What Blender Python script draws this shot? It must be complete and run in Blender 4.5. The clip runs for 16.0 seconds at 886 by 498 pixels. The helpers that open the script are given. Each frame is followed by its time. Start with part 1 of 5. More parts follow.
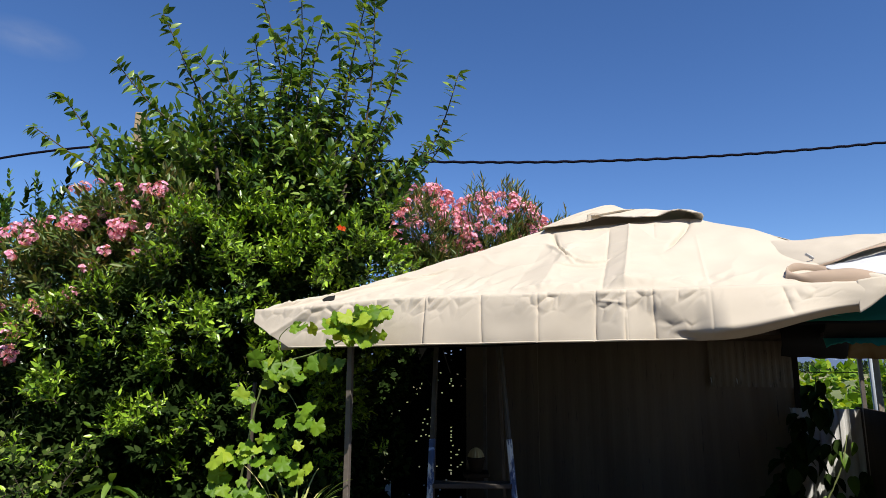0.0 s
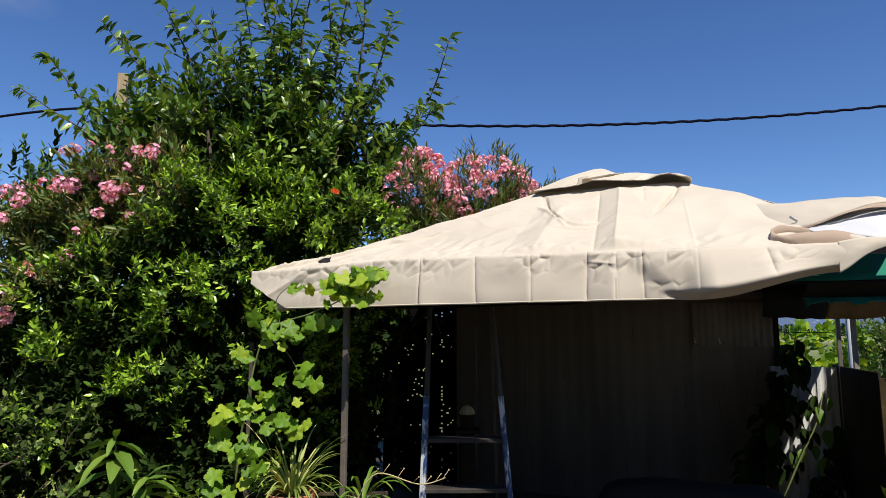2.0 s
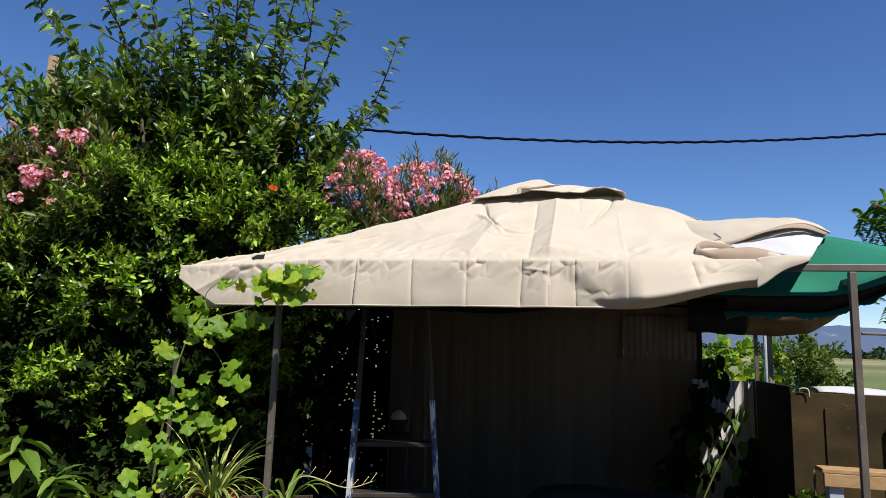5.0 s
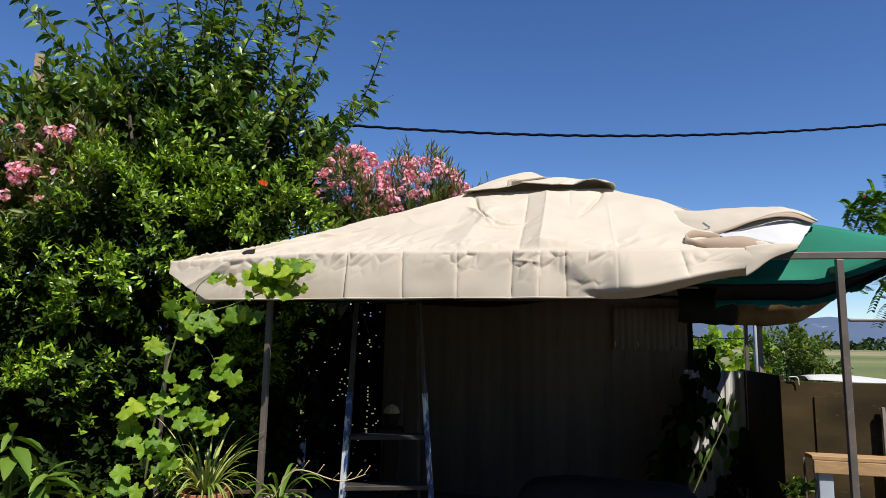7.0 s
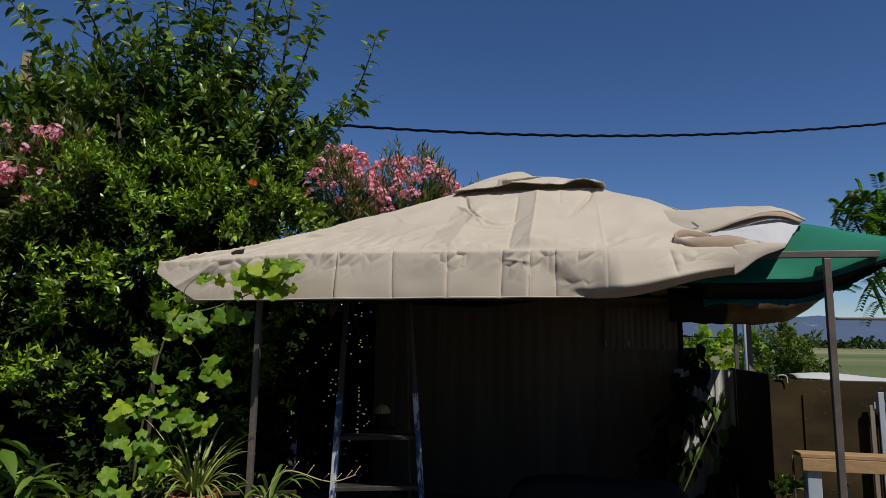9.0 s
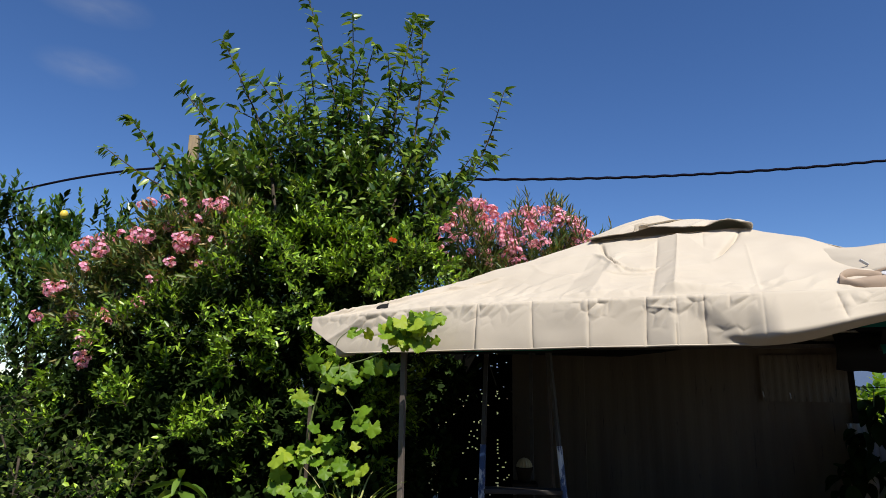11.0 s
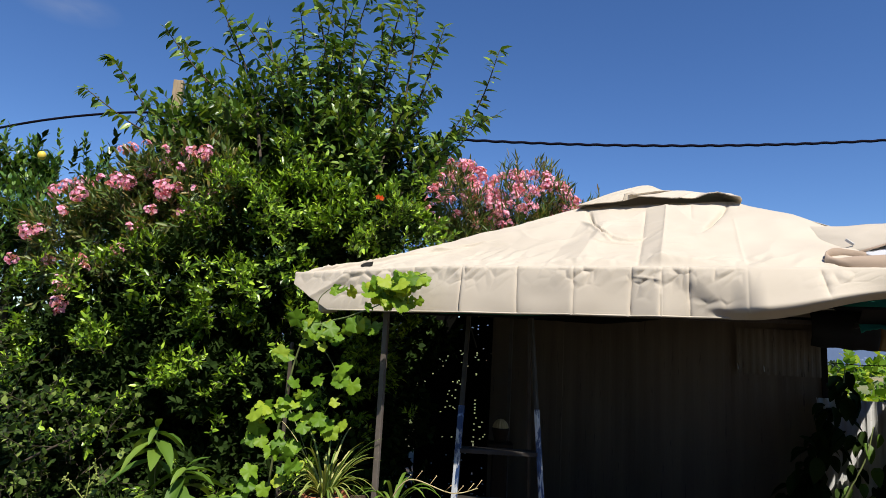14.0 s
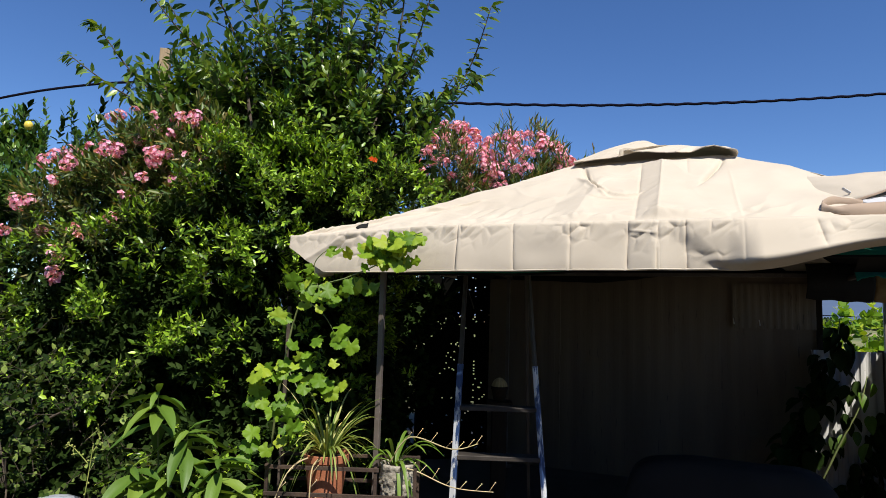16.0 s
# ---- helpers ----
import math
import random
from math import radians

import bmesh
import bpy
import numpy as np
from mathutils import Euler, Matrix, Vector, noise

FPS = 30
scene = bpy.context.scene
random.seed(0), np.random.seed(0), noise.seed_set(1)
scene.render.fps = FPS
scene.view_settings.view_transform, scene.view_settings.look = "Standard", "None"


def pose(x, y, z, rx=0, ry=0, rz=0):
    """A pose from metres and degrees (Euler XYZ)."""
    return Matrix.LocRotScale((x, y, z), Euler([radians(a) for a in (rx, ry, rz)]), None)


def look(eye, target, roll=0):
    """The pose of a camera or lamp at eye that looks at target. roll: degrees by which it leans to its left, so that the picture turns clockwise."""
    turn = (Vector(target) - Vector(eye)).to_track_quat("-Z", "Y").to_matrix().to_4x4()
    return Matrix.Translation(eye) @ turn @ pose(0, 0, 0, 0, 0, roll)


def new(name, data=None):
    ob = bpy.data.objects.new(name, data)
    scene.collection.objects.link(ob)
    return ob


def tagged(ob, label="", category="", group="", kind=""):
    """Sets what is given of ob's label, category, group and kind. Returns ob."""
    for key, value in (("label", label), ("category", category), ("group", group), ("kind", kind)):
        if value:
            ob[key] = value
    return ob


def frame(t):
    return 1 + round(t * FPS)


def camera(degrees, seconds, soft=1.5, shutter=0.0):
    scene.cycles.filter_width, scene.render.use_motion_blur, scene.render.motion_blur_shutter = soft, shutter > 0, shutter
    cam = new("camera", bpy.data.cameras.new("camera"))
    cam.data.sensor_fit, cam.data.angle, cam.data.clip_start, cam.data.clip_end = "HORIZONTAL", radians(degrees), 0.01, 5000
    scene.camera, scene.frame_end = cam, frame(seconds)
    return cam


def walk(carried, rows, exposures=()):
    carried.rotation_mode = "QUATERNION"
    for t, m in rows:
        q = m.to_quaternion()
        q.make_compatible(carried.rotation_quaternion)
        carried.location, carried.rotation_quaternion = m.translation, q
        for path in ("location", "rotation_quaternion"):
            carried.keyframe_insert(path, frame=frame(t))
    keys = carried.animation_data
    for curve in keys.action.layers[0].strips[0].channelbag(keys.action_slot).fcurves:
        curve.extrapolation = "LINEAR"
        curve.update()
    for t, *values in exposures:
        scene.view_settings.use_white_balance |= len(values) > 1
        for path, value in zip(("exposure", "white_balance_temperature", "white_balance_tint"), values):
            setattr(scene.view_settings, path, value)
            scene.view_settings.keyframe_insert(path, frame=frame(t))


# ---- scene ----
cam = camera(70.24, 16.0, soft=0.3)
PATH = [
    (0.0, -0.014, 0.012, 1.638, 100.80, -0.29, -0.23),
    (0.5, -0.021, 0.004, 1.617, 99.46, -0.56, -1.66),
    (1.0, -0.036, -0.019, 1.632, 100.02, -0.84, 0.12),
    (1.5, -0.071, -0.035, 1.628, 98.06, -1.25, 0.08),
    (2.0, -0.059, -0.050, 1.614, 97.59, -0.12, -1.43),
    (2.5, -0.052, -0.042, 1.607, 100.19, -1.51, -1.86),
    (3.0, -0.048, -0.041, 1.594, 100.59, -1.65, -2.16),
    (3.5, -0.050, -0.055, 1.586, 100.78, -1.75, -2.33),
    (4.0, -0.036, -0.035, 1.577, 99.89, -1.36, -5.41),
    (4.2, -0.036, -0.024, 1.573, 98.38, -1.72, -7.20),
    (6.3, -0.025, -0.082, 1.591, 98.72, -1.79, -6.36),
    (6.5, -0.019, -0.074, 1.590, 98.32, -1.31, -6.47),
    (7.0, -0.025, -0.045, 1.557, 98.18, -1.13, -7.63),
    (7.5, -0.016, -0.055, 1.568, 97.87, -1.08, -7.76),
    (8.0, -0.014, -0.048, 1.561, 98.07, -0.69, -8.40),
    (8.2, -0.011, -0.040, 1.563, 98.12, -0.90, -8.59),
    (10.3, -0.034, -0.068, 1.541, 99.00, -0.22, -4.66),
    (10.5, -0.042, -0.078, 1.543, 99.53, -0.21, -1.13),
    (11.0, -0.079, -0.090, 1.553, 102.54, -0.86, 3.32),
    (11.5, -0.095, -0.081, 1.555, 100.62, -1.08, 3.51),
    (12.0, -0.084, -0.080, 1.562, 100.08, -1.63, 3.62),
    (12.5, -0.087, -0.081, 1.550, 101.87, -1.75, 1.64),
    (13.0, -0.086, -0.128, 1.567, 99.78, -1.38, 1.82),
    (13.5, -0.085, -0.061, 1.570, 98.16, -1.90, 2.41),
    (14.0, -0.094, -0.051, 1.565, 98.97, -3.15, 1.46),
    (14.5, -0.082, -0.076, 1.544, 99.39, -3.01, 2.60),
    (15.0, -0.073, -0.057, 1.526, 96.93, -1.39, 1.63),
    (15.5, -0.081, -0.031, 1.529, 95.36, -1.70, 1.30),
    (16.0, -0.091, -0.027, 1.523, 95.99, -1.76, 1.28),
]
EXPOSURE = [(0.0, 0.40), (1.0, 0.36), (2.0, 0.30), (4.2, 0.28), (7.5, 0.28), (7.75, 0.0), (8.0, -0.50), (8.2, -0.66), (10.3, -0.20), (10.55, -0.16), (11.0, 0.20), (13.0, 0.22), (14.0, 0.34), (16.0, 0.34)]
walk(cam, [(t, pose(x, y, z, rx, ry, rz)) for t, x, y, z, rx, ry, rz in PATH], EXPOSURE)

# ---------- light ----------
SUN_EL, SUN_DIR = radians(54), Vector((0.376, -0.926, 0)).normalized()
world = bpy.data.worlds.new("sky")
scene.world = world
world.use_nodes = True
wn = world.node_tree.nodes
sky = wn.new("ShaderNodeTexSky")
sky.sky_type = "NISHITA"
sky.sun_disc = False
sky.sun_elevation = SUN_EL
sky.sun_rotation = math.atan2(SUN_DIR.x, SUN_DIR.y)
sky.altitude, sky.air_density, sky.dust_density, sky.ozone_density = 300, 0.85, 0.0, 4.0
wn["Background"].inputs["Strength"].default_value = 0.112
deep = wn.new("ShaderNodeHueSaturation")
deep.inputs["Saturation"].default_value = 1.17
deep.inputs["Hue"].default_value = 0.508
world.node_tree.links.new(sky.outputs["Color"], deep.inputs["Color"])
world.node_tree.links.new(deep.outputs["Color"], wn["Background"].inputs["Color"])
sun = new("sun", bpy.data.lights.new("sun", "SUN"))
sun.data.energy, sun.data.angle, sun.data.color = 5.0, radians(0.53), (1.0, 0.95, 0.86)
sun.matrix_world = look((0, 0, 0), -(SUN_DIR * math.cos(SUN_EL) + Vector((0, 0, math.sin(SUN_EL)))))
sun.location = SUN_DIR * 20 + Vector((0, 0, 30))

# ---------- helpers ----------
rng = np.random.default_rng(7)
ORIGIN = {}


def thing(name, at, label, category, group="", kind=""):
    ob = new(name)
    ob.location = at
    ob.empty_display_size = 0.1
    ORIGIN[ob.name] = Vector(at)
    return tagged(ob, label, category, group, kind)


def part(name, shape, material, parent, label="", smooth=False, kind=""):
    """Links a bmesh or mesh, drawn in world metres, as one mesh object under a thing or a part."""
    if isinstance(shape, bmesh.types.BMesh):
        me = bpy.data.meshes.new(name)
        bmesh.ops.recalc_face_normals(shape, faces=shape.faces)
        shape.to_mesh(me)
        shape.free()
    else:
        me = shape
    origin = ORIGIN[parent.name] if parent else Vector((0, 0, 0))
    me.transform(Matrix.Translation(-origin))
    me.materials.append(material)
    if smooth:
        me.polygons.foreach_set("use_smooth", [True] * len(me.polygons))
    ob = new(name, me)
    if parent:
        ob.parent = parent
        ORIGIN[ob.name] = origin
    return tagged(ob, label, kind=kind)


def single(name, shape, material, label, category, kind="", group="", smooth=False):
    """A thing or a piece of the setting that is one mesh."""
    ob = part(name, shape, material, None, smooth=smooth)
    ORIGIN[ob.name] = Vector((0, 0, 0))
    return tagged(ob, label, category, group, kind)


def box(bm, m, sx, sy, sz, bevel=0.0):
    """A bevelled box of that size, centred on the pose m."""
    geo = bmesh.ops.create_cube(bm, size=1, matrix=m @ Matrix.Diagonal((sx, sy, sz, 1)))
    if bevel:
        edges = list({e for v in geo["verts"] for e in v.link_edges})
        bmesh.ops.bevel(bm, geom=edges, offset=bevel, segments=2, affect="EDGES", profile=0.5)
    return bm


def boxed(m, sx, sy, sz, bevel=0.004):
    return box(bmesh.new(), m, sx, sy, sz, bevel)


def beam(a, b, w, h, bevel=0.004):
    """A bar of section w by h from a to b."""
    a, b = Vector(a), Vector(b)
    m = Matrix.Translation((a + b) / 2) @ (b - a).to_track_quat("X", "Z").to_matrix().to_4x4()
    return boxed(m, (b - a).length, w, h, bevel)


def tube(bm, pts, radii, sides=6, cap=True):
    """A tube along the points, with its radius at each."""
    pts = [Vector(p) for p in pts]
    rings = []
    for i, p in enumerate(pts):
        d = (pts[min(i + 1, len(pts) - 1)] - pts[max(i - 1, 0)]).normalized()
        s = d.cross(Vector((0.3, 0.2, 1)) if abs(d.z) < 0.9 else Vector((1, 0.1, 0))).normalized()
        t = d.cross(s)
        r = radii[i] if hasattr(radii, "__len__") else radii
        rings.append([bm.verts.new(p + (s * math.cos(k * math.tau / sides) + t * math.sin(k * math.tau / sides)) * r) for k in range(sides)])
    for r0, r1 in zip(rings, rings[1:]):
        for k in range(sides):
            bm.faces.new((r0[k], r0[(k + 1) % sides], r1[(k + 1) % sides], r1[k]))
    if cap:
        bm.faces.new(rings[0][::-1])
        bm.faces.new(rings[-1])
    return bm


def lathe(bm, profile, centre, sides=28):
    """A turned body; profile: rows of radius and height."""
    rings = [[bm.verts.new((centre[0] + r * math.cos(k * math.tau / sides), centre[1] + r * math.sin(k * math.tau / sides), centre[2] + z)) for k in range(sides)] for r, z in profile]
    for r0, r1 in zip(rings, rings[1:]):
        for k in range(sides):
            bm.faces.new((r0[k], r0[(k + 1) % sides], r1[(k + 1) % sides], r1[k]))
    bm.faces.new(rings[0][::-1])
    return bm


def sheet(f, nu, nv):
    """A grid mesh from f(u, v) -> point, u and v from 0 to 1."""
    bm = bmesh.new()
    g = [[bm.verts.new(f(i / nu, j / nv)) for j in range(nv + 1)] for i in range(nu + 1)]
    for i in range(nu):
        for j in range(nv):
            bm.faces.new((g[i][j], g[i + 1][j], g[i + 1][j + 1], g[i][j + 1]))
    return bm


def thick(ob, t, offset=-1.0):
    mod = ob.modifiers.new("thickness", "SOLIDIFY")
    mod.thickness, mod.offset = t, offset
    return ob


def smoothstep(x, a, b):
    x = min(max((x - a) / (b - a), 0), 1)
    return x * x * (3 - 2 * x)


def spline(pts, n):
    """n + 1 points of a smooth curve through pts."""
    pts = [Vector(p) for p in pts]
    out = []
    for k in range(n + 1):
        s = k / n * (len(pts) - 1)
        i = min(int(s), len(pts) - 2)
        t = s - i
        p0, p1, p2, p3 = pts[max(i - 1, 0)], pts[i], pts[i + 1], pts[min(i + 2, len(pts) - 1)]
        out.append(0.5 * (2 * p1 + (p2 - p0) * t + (2 * p0 - 5 * p1 + 4 * p2 - p3) * t * t + (3 * p1 - p0 - 3 * p2 + p3) * t ** 3))
    return out


# ---------- materials ----------
def surface(name, c1, c2, scale=6.0, rough=0.7, bump=0.2, metallic=0.0, fine=60.0, stretch=(1, 1, 1), c3=None, spots=0.0, spec=0.5):
    """Two colours mixed by large noise, fine relief, and an optional third colour in worn spots."""
    m = bpy.data.materials.new(name)
    m.use_nodes = True
    n, l = m.node_tree.nodes, m.node_tree.links
    b = n["Principled BSDF"]
    co = n.new("ShaderNodeTexCoord")
    mp = n.new("ShaderNodeMapping")
    mp.inputs["Scale"].default_value = stretch
    l.new(co.outputs["Object"], mp.inputs["Vector"])
    big, small = n.new("ShaderNodeTexNoise"), n.new("ShaderNodeTexNoise")
    big.inputs["Scale"].default_value, big.inputs["Detail"].default_value = scale, 6
    small.inputs["Scale"].default_value, small.inputs["Detail"].default_value = fine, 4
    for k in (big, small):
        l.new(mp.outputs["Vector"], k.inputs["Vector"])
    ramp = n.new("ShaderNodeValToRGB")
    ramp.color_ramp.elements[0].position, ramp.color_ramp.elements[1].position = 0.32, 0.68
    ramp.color_ramp.elements[0].color, ramp.color_ramp.elements[1].color = (*c1, 1), (*c2, 1)
    l.new(big.outputs["Fac"], ramp.inputs["Fac"])
    out = ramp.outputs["Color"]
    if c3:
        worn = n.new("ShaderNodeTexNoise")
        worn.inputs["Scale"].default_value, worn.inputs["Detail"].default_value, worn.inputs["Roughness"].default_value = fine * 0.4, 8, 0.7
        l.new(mp.outputs["Vector"], worn.inputs["Vector"])
        edge = n.new("ShaderNodeValToRGB")
        edge.color_ramp.elements[0].position, edge.color_ramp.elements[1].position = 1 - spots - 0.03, 1 - spots + 0.03
        l.new(worn.outputs["Fac"], edge.inputs["Fac"])
        mix = n.new("ShaderNodeMixRGB")
        mix.inputs["Color2"].default_value = (*c3, 1)
        l.new(edge.outputs["Color"], mix.inputs["Fac"])
        l.new(out, mix.inputs["Color1"])
        out = mix.outputs["Color"]
    l.new(out, b.inputs["Base Color"])
    bp = n.new("ShaderNodeBump")
    bp.inputs["Strength"].default_value, bp.inputs["Distance"].default_value = bump, 0.01
    l.new(small.outputs["Fac"], bp.inputs["Height"])
    l.new(bp.outputs["Normal"], b.inputs["Normal"])
    b.inputs["Roughness"].default_value, b.inputs["Metallic"].default_value = rough, metallic
    b.inputs["Specular IOR Level"].default_value = spec
    return m


def foliage(name, c1, c2, c3, rough=0.45, through_light=0.3, spec=0.4):
    """Leaves: colour by leaf, a glossy face, and light that passes through."""
    m = bpy.data.materials.new(name)
    m.use_nodes = True
    n, l = m.node_tree.nodes, m.node_tree.links
    b, o = n["Principled BSDF"], n["Material Output"]
    geo, info = n.new("ShaderNodeNewGeometry"), n.new("ShaderNodeObjectInfo")
    add = n.new("ShaderNodeMath")
    add.operation = "ADD"
    frac = n.new("ShaderNodeMath")
    frac.operation = "FRACT"
    l.new(geo.outputs["Random Per Island"], add.inputs[0])
    l.new(info.outputs["Random"], add.inputs[1])
    l.new(add.outputs[0], frac.inputs[0])
    ramp = n.new("ShaderNodeValToRGB")
    e = ramp.color_ramp.elements
    e[0].color, e[1].color = (*c1, 1), (*c3, 1)
    e[1].position = 0.97
    mid = e.new(0.6)
    mid.color = (*c2, 1)
    l.new(frac.outputs[0], ramp.inputs["Fac"])
    l.new(ramp.outputs["Color"], b.inputs["Base Color"])
    b.inputs["Roughness"].default_value = rough
    b.inputs["Specular IOR Level"].default_value = spec
    tr = n.new("ShaderNodeBsdfTranslucent")
    warm = n.new("ShaderNodeMixRGB")
    warm.blend_type = "MULTIPLY"
    warm.inputs["Fac"].default_value = 1
    warm.inputs["Color2"].default_value = (1.5, 1.35, 0.5, 1)
    l.new(ramp.outputs["Color"], warm.inputs["Color1"])
    l.new(warm.outputs["Color"], tr.inputs["Color"])
    mx = n.new("ShaderNodeMixShader")
    mx.inputs["Fac"].default_value = through_light
    l.new(b.outputs[0], mx.inputs[1])
    l.new(tr.outputs[0], mx.inputs[2])
    l.new(mx.outputs[0], o.inputs["Surface"])
    return m


def cloth(name, c1, c2, weave=420.0, through_light=0.08, stain=2.2, rough=0.8):
    """Woven fabric with faint stains."""
    m = surface(name, c1, c2, scale=stain, rough=rough, bump=0.07, fine=weave, spec=0.25)
    n, l = m.node_tree.nodes, m.node_tree.links
    tr = n.new("ShaderNodeBsdfTranslucent")
    tr.inputs["Color"].default_value = (*c1, 1)
    mx = n.new("ShaderNodeMixShader")
    mx.inputs["Fac"].default_value = through_light
    l.new(n["Principled BSDF"].outputs[0], mx.inputs[1])
    l.new(tr.outputs[0], mx.inputs[2])
    l.new(mx.outputs[0], n["Material Output"].inputs["Surface"])
    return m


beige = cloth("beige canvas", (0.500, 0.434, 0.345), (0.560, 0.490, 0.392), through_light=0.0)
lining = cloth("pale lining", (0.52, 0.52, 0.53), (0.58, 0.58, 0.59), through_light=0.03)
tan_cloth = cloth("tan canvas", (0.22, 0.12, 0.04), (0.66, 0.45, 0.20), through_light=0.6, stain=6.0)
green_cloth = cloth("green canvas", (0.015, 0.16, 0.10), (0.02, 0.21, 0.135), through_light=0.0)
binding = cloth("brown binding and shade canvas", (0.34, 0.25, 0.18), (0.42, 0.32, 0.24), through_light=0.0)
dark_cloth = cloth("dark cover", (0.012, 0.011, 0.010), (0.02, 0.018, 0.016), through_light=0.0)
frame_paint = surface("brown powder coat", (0.12, 0.10, 0.085), (0.17, 0.14, 0.12), 9, 0.5, 0.1, 0.2, 90, c3=(0.30, 0.24, 0.2), spots=0.35)
wall_board = surface("weathered brown panel", (0.140, 0.104, 0.070), (0.200, 0.150, 0.101), 1.6, 0.75, 0.12, 0.0, 30, (3, 3, 0.25), (0.07, 0.06, 0.048), 0.36)
# paler wall colour, for bounced light on the upper right
lit_board = surface("light-patch ribbed board", (0.158, 0.122, 0.083), (0.215, 0.166, 0.113), 1.6, 0.8, 0.12, 0.0, 40, (3, 3, 0.3), (0.10, 0.085, 0.06), 0.40)
# near-black base: shade on the panel and corner board is in the colour
near_black = surface("near-black board", (0.020, 0.015, 0.011), (0.034, 0.025, 0.018), 3, 0.95, 0.2, 0.0, 40, (4, 4, 0.5), spec=0.08)
sheet_black = surface("near-black sheet", (0.003, 0.003, 0.003), (0.006, 0.006, 0.005), 8, 0.95, 0.1, spec=0.0)
white_tin = surface("white corrugated tin", (0.52, 0.52, 0.50), (0.63, 0.62, 0.59), 4, 0.6, 0.1, 0.0, 40, c3=(0.4, 0.33, 0.26), spots=0.32)
plywood = surface("weathered plywood", (0.026, 0.017, 0.006), (0.068, 0.045, 0.016), 1.7, 0.85, 0.08, 0.0, 30, (1, 1, 2.5), (0.10, 0.068, 0.028), 0.36, spec=0.25)
raw_wood = surface("raw timber", (0.36, 0.21, 0.09), (0.46, 0.29, 0.14), 4, 0.65, 0.25, 0.0, 40, (1, 8, 8), (0.28, 0.17, 0.08), 0.36)
grey_wood = surface("grey weathered wood", (0.22, 0.18, 0.14), (0.33, 0.28, 0.22), 5, 0.8, 0.35, 0.0, 50, (5, 5, 0.6))
pole_wood = surface("old timber pole", (0.24, 0.17, 0.10), (0.36, 0.26, 0.155), 4, 0.85, 0.4, 0.0, 40, (6, 6, 0.5))
blue_paint = surface("chipped blue paint", (0.018, 0.042, 0.12), (0.03, 0.07, 0.19), 8, 0.55, 0.3, 0.0, 40, (1, 1, 0.3), (0.60, 0.62, 0.64), 0.49)
ladder_steel = surface("dull grey steel", (0.03, 0.025, 0.021), (0.06, 0.05, 0.042), 8, 0.6, 0.25, 0.2, 70)
terracotta = surface("terracotta", (0.36, 0.12, 0.055), (0.45, 0.17, 0.085), 6, 0.85, 0.2, 0.0, 90, c3=(0.55, 0.38, 0.28), spots=0.33)
carved_stone = surface("carved pale stone", (0.27, 0.24, 0.19), (0.44, 0.40, 0.33), 14, 0.9, 0.9, 0.0, 34, c3=(0.15, 0.13, 0.1), spots=0.42)
iron = surface("rusty iron", (0.05, 0.035, 0.028), (0.10, 0.065, 0.045), 10, 0.7, 0.3, 0.4, 80)
pipe_paint = surface("pale blue grey pipe", (0.36, 0.41, 0.47), (0.44, 0.49, 0.55), 5, 0.4, 0.05)
black_rubber = surface("black cable", (0.006, 0.005, 0.010), (0.010, 0.008, 0.016), 8, 0.9, 0.1, spec=0.05)
bark = surface("brown bark", (0.045, 0.034, 0.024), (0.10, 0.076, 0.052), 9, 0.9, 0.6, 0.0, 60, (4, 4, 1))
green_stem = surface("green stem", (0.12, 0.17, 0.05), (0.2, 0.22, 0.08), 8, 0.6, 0.1)
weed_green = surface("yellow green weed", (0.20, 0.26, 0.05), (0.34, 0.36, 0.09), 20, 0.6, 0.1)
dry_stem = surface("dry flower stalk", (0.42, 0.33, 0.16), (0.55, 0.46, 0.26), 8, 0.7, 0.1)
soil = surface("potting soil", (0.03, 0.022, 0.016), (0.06, 0.045, 0.03), 12, 0.95, 0.8)
lemon_skin = surface("yellow citrus peel", (0.75, 0.55, 0.06), (0.82, 0.62, 0.1), 8, 0.4, 0.15, 0.0, 120)

white_glaze = surface("white glazed ceramic", (0.36, 0.38, 0.42), (0.48, 0.50, 0.53), 6, 0.25, 0.05, 0.0, 14, c3=(0.08, 0.11, 0.18), spots=0.47)
leaf_pomegranate = foliage("pomegranate leaf", (0.030, 0.072, 0.007), (0.180, 0.320, 0.018), (0.40, 0.58, 0.05), 0.34, 0.16, 0.45)
leaf_plum = foliage("plum leaf", (0.030, 0.075, 0.012), (0.10, 0.19, 0.024), (0.28, 0.38, 0.07), 0.36, 0.22, 0.45)
leaf_oleander = foliage("oleander leaf", (0.055, 0.105, 0.024), (0.12, 0.18, 0.04), (0.28, 0.22, 0.075), 0.4, 0.2, 0.4)
leaf_citrus = foliage("citrus leaf", (0.045, 0.115, 0.022), (0.105, 0.21, 0.038), (0.21, 0.32, 0.06), 0.32, 0.22, 0.5)
leaf_rose = foliage("rose leaf", (0.014, 0.032, 0.006), (0.06, 0.10, 0.018), (0.22, 0.29, 0.07), 0.5, 0.15, 0.1)
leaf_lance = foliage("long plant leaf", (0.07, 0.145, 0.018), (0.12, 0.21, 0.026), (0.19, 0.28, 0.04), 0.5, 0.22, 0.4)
leaf_grape = foliage("vine leaf", (0.09, 0.19, 0.012), (0.18, 0.31, 0.018), (0.38, 0.47, 0.04), 0.5, 0.34, 0.3)
leaf_spider = foliage("striped grass leaf", (0.13, 0.22, 0.04), (0.30, 0.36, 0.09), (0.62, 0.58, 0.26), 0.5, 0.25, 0.35)
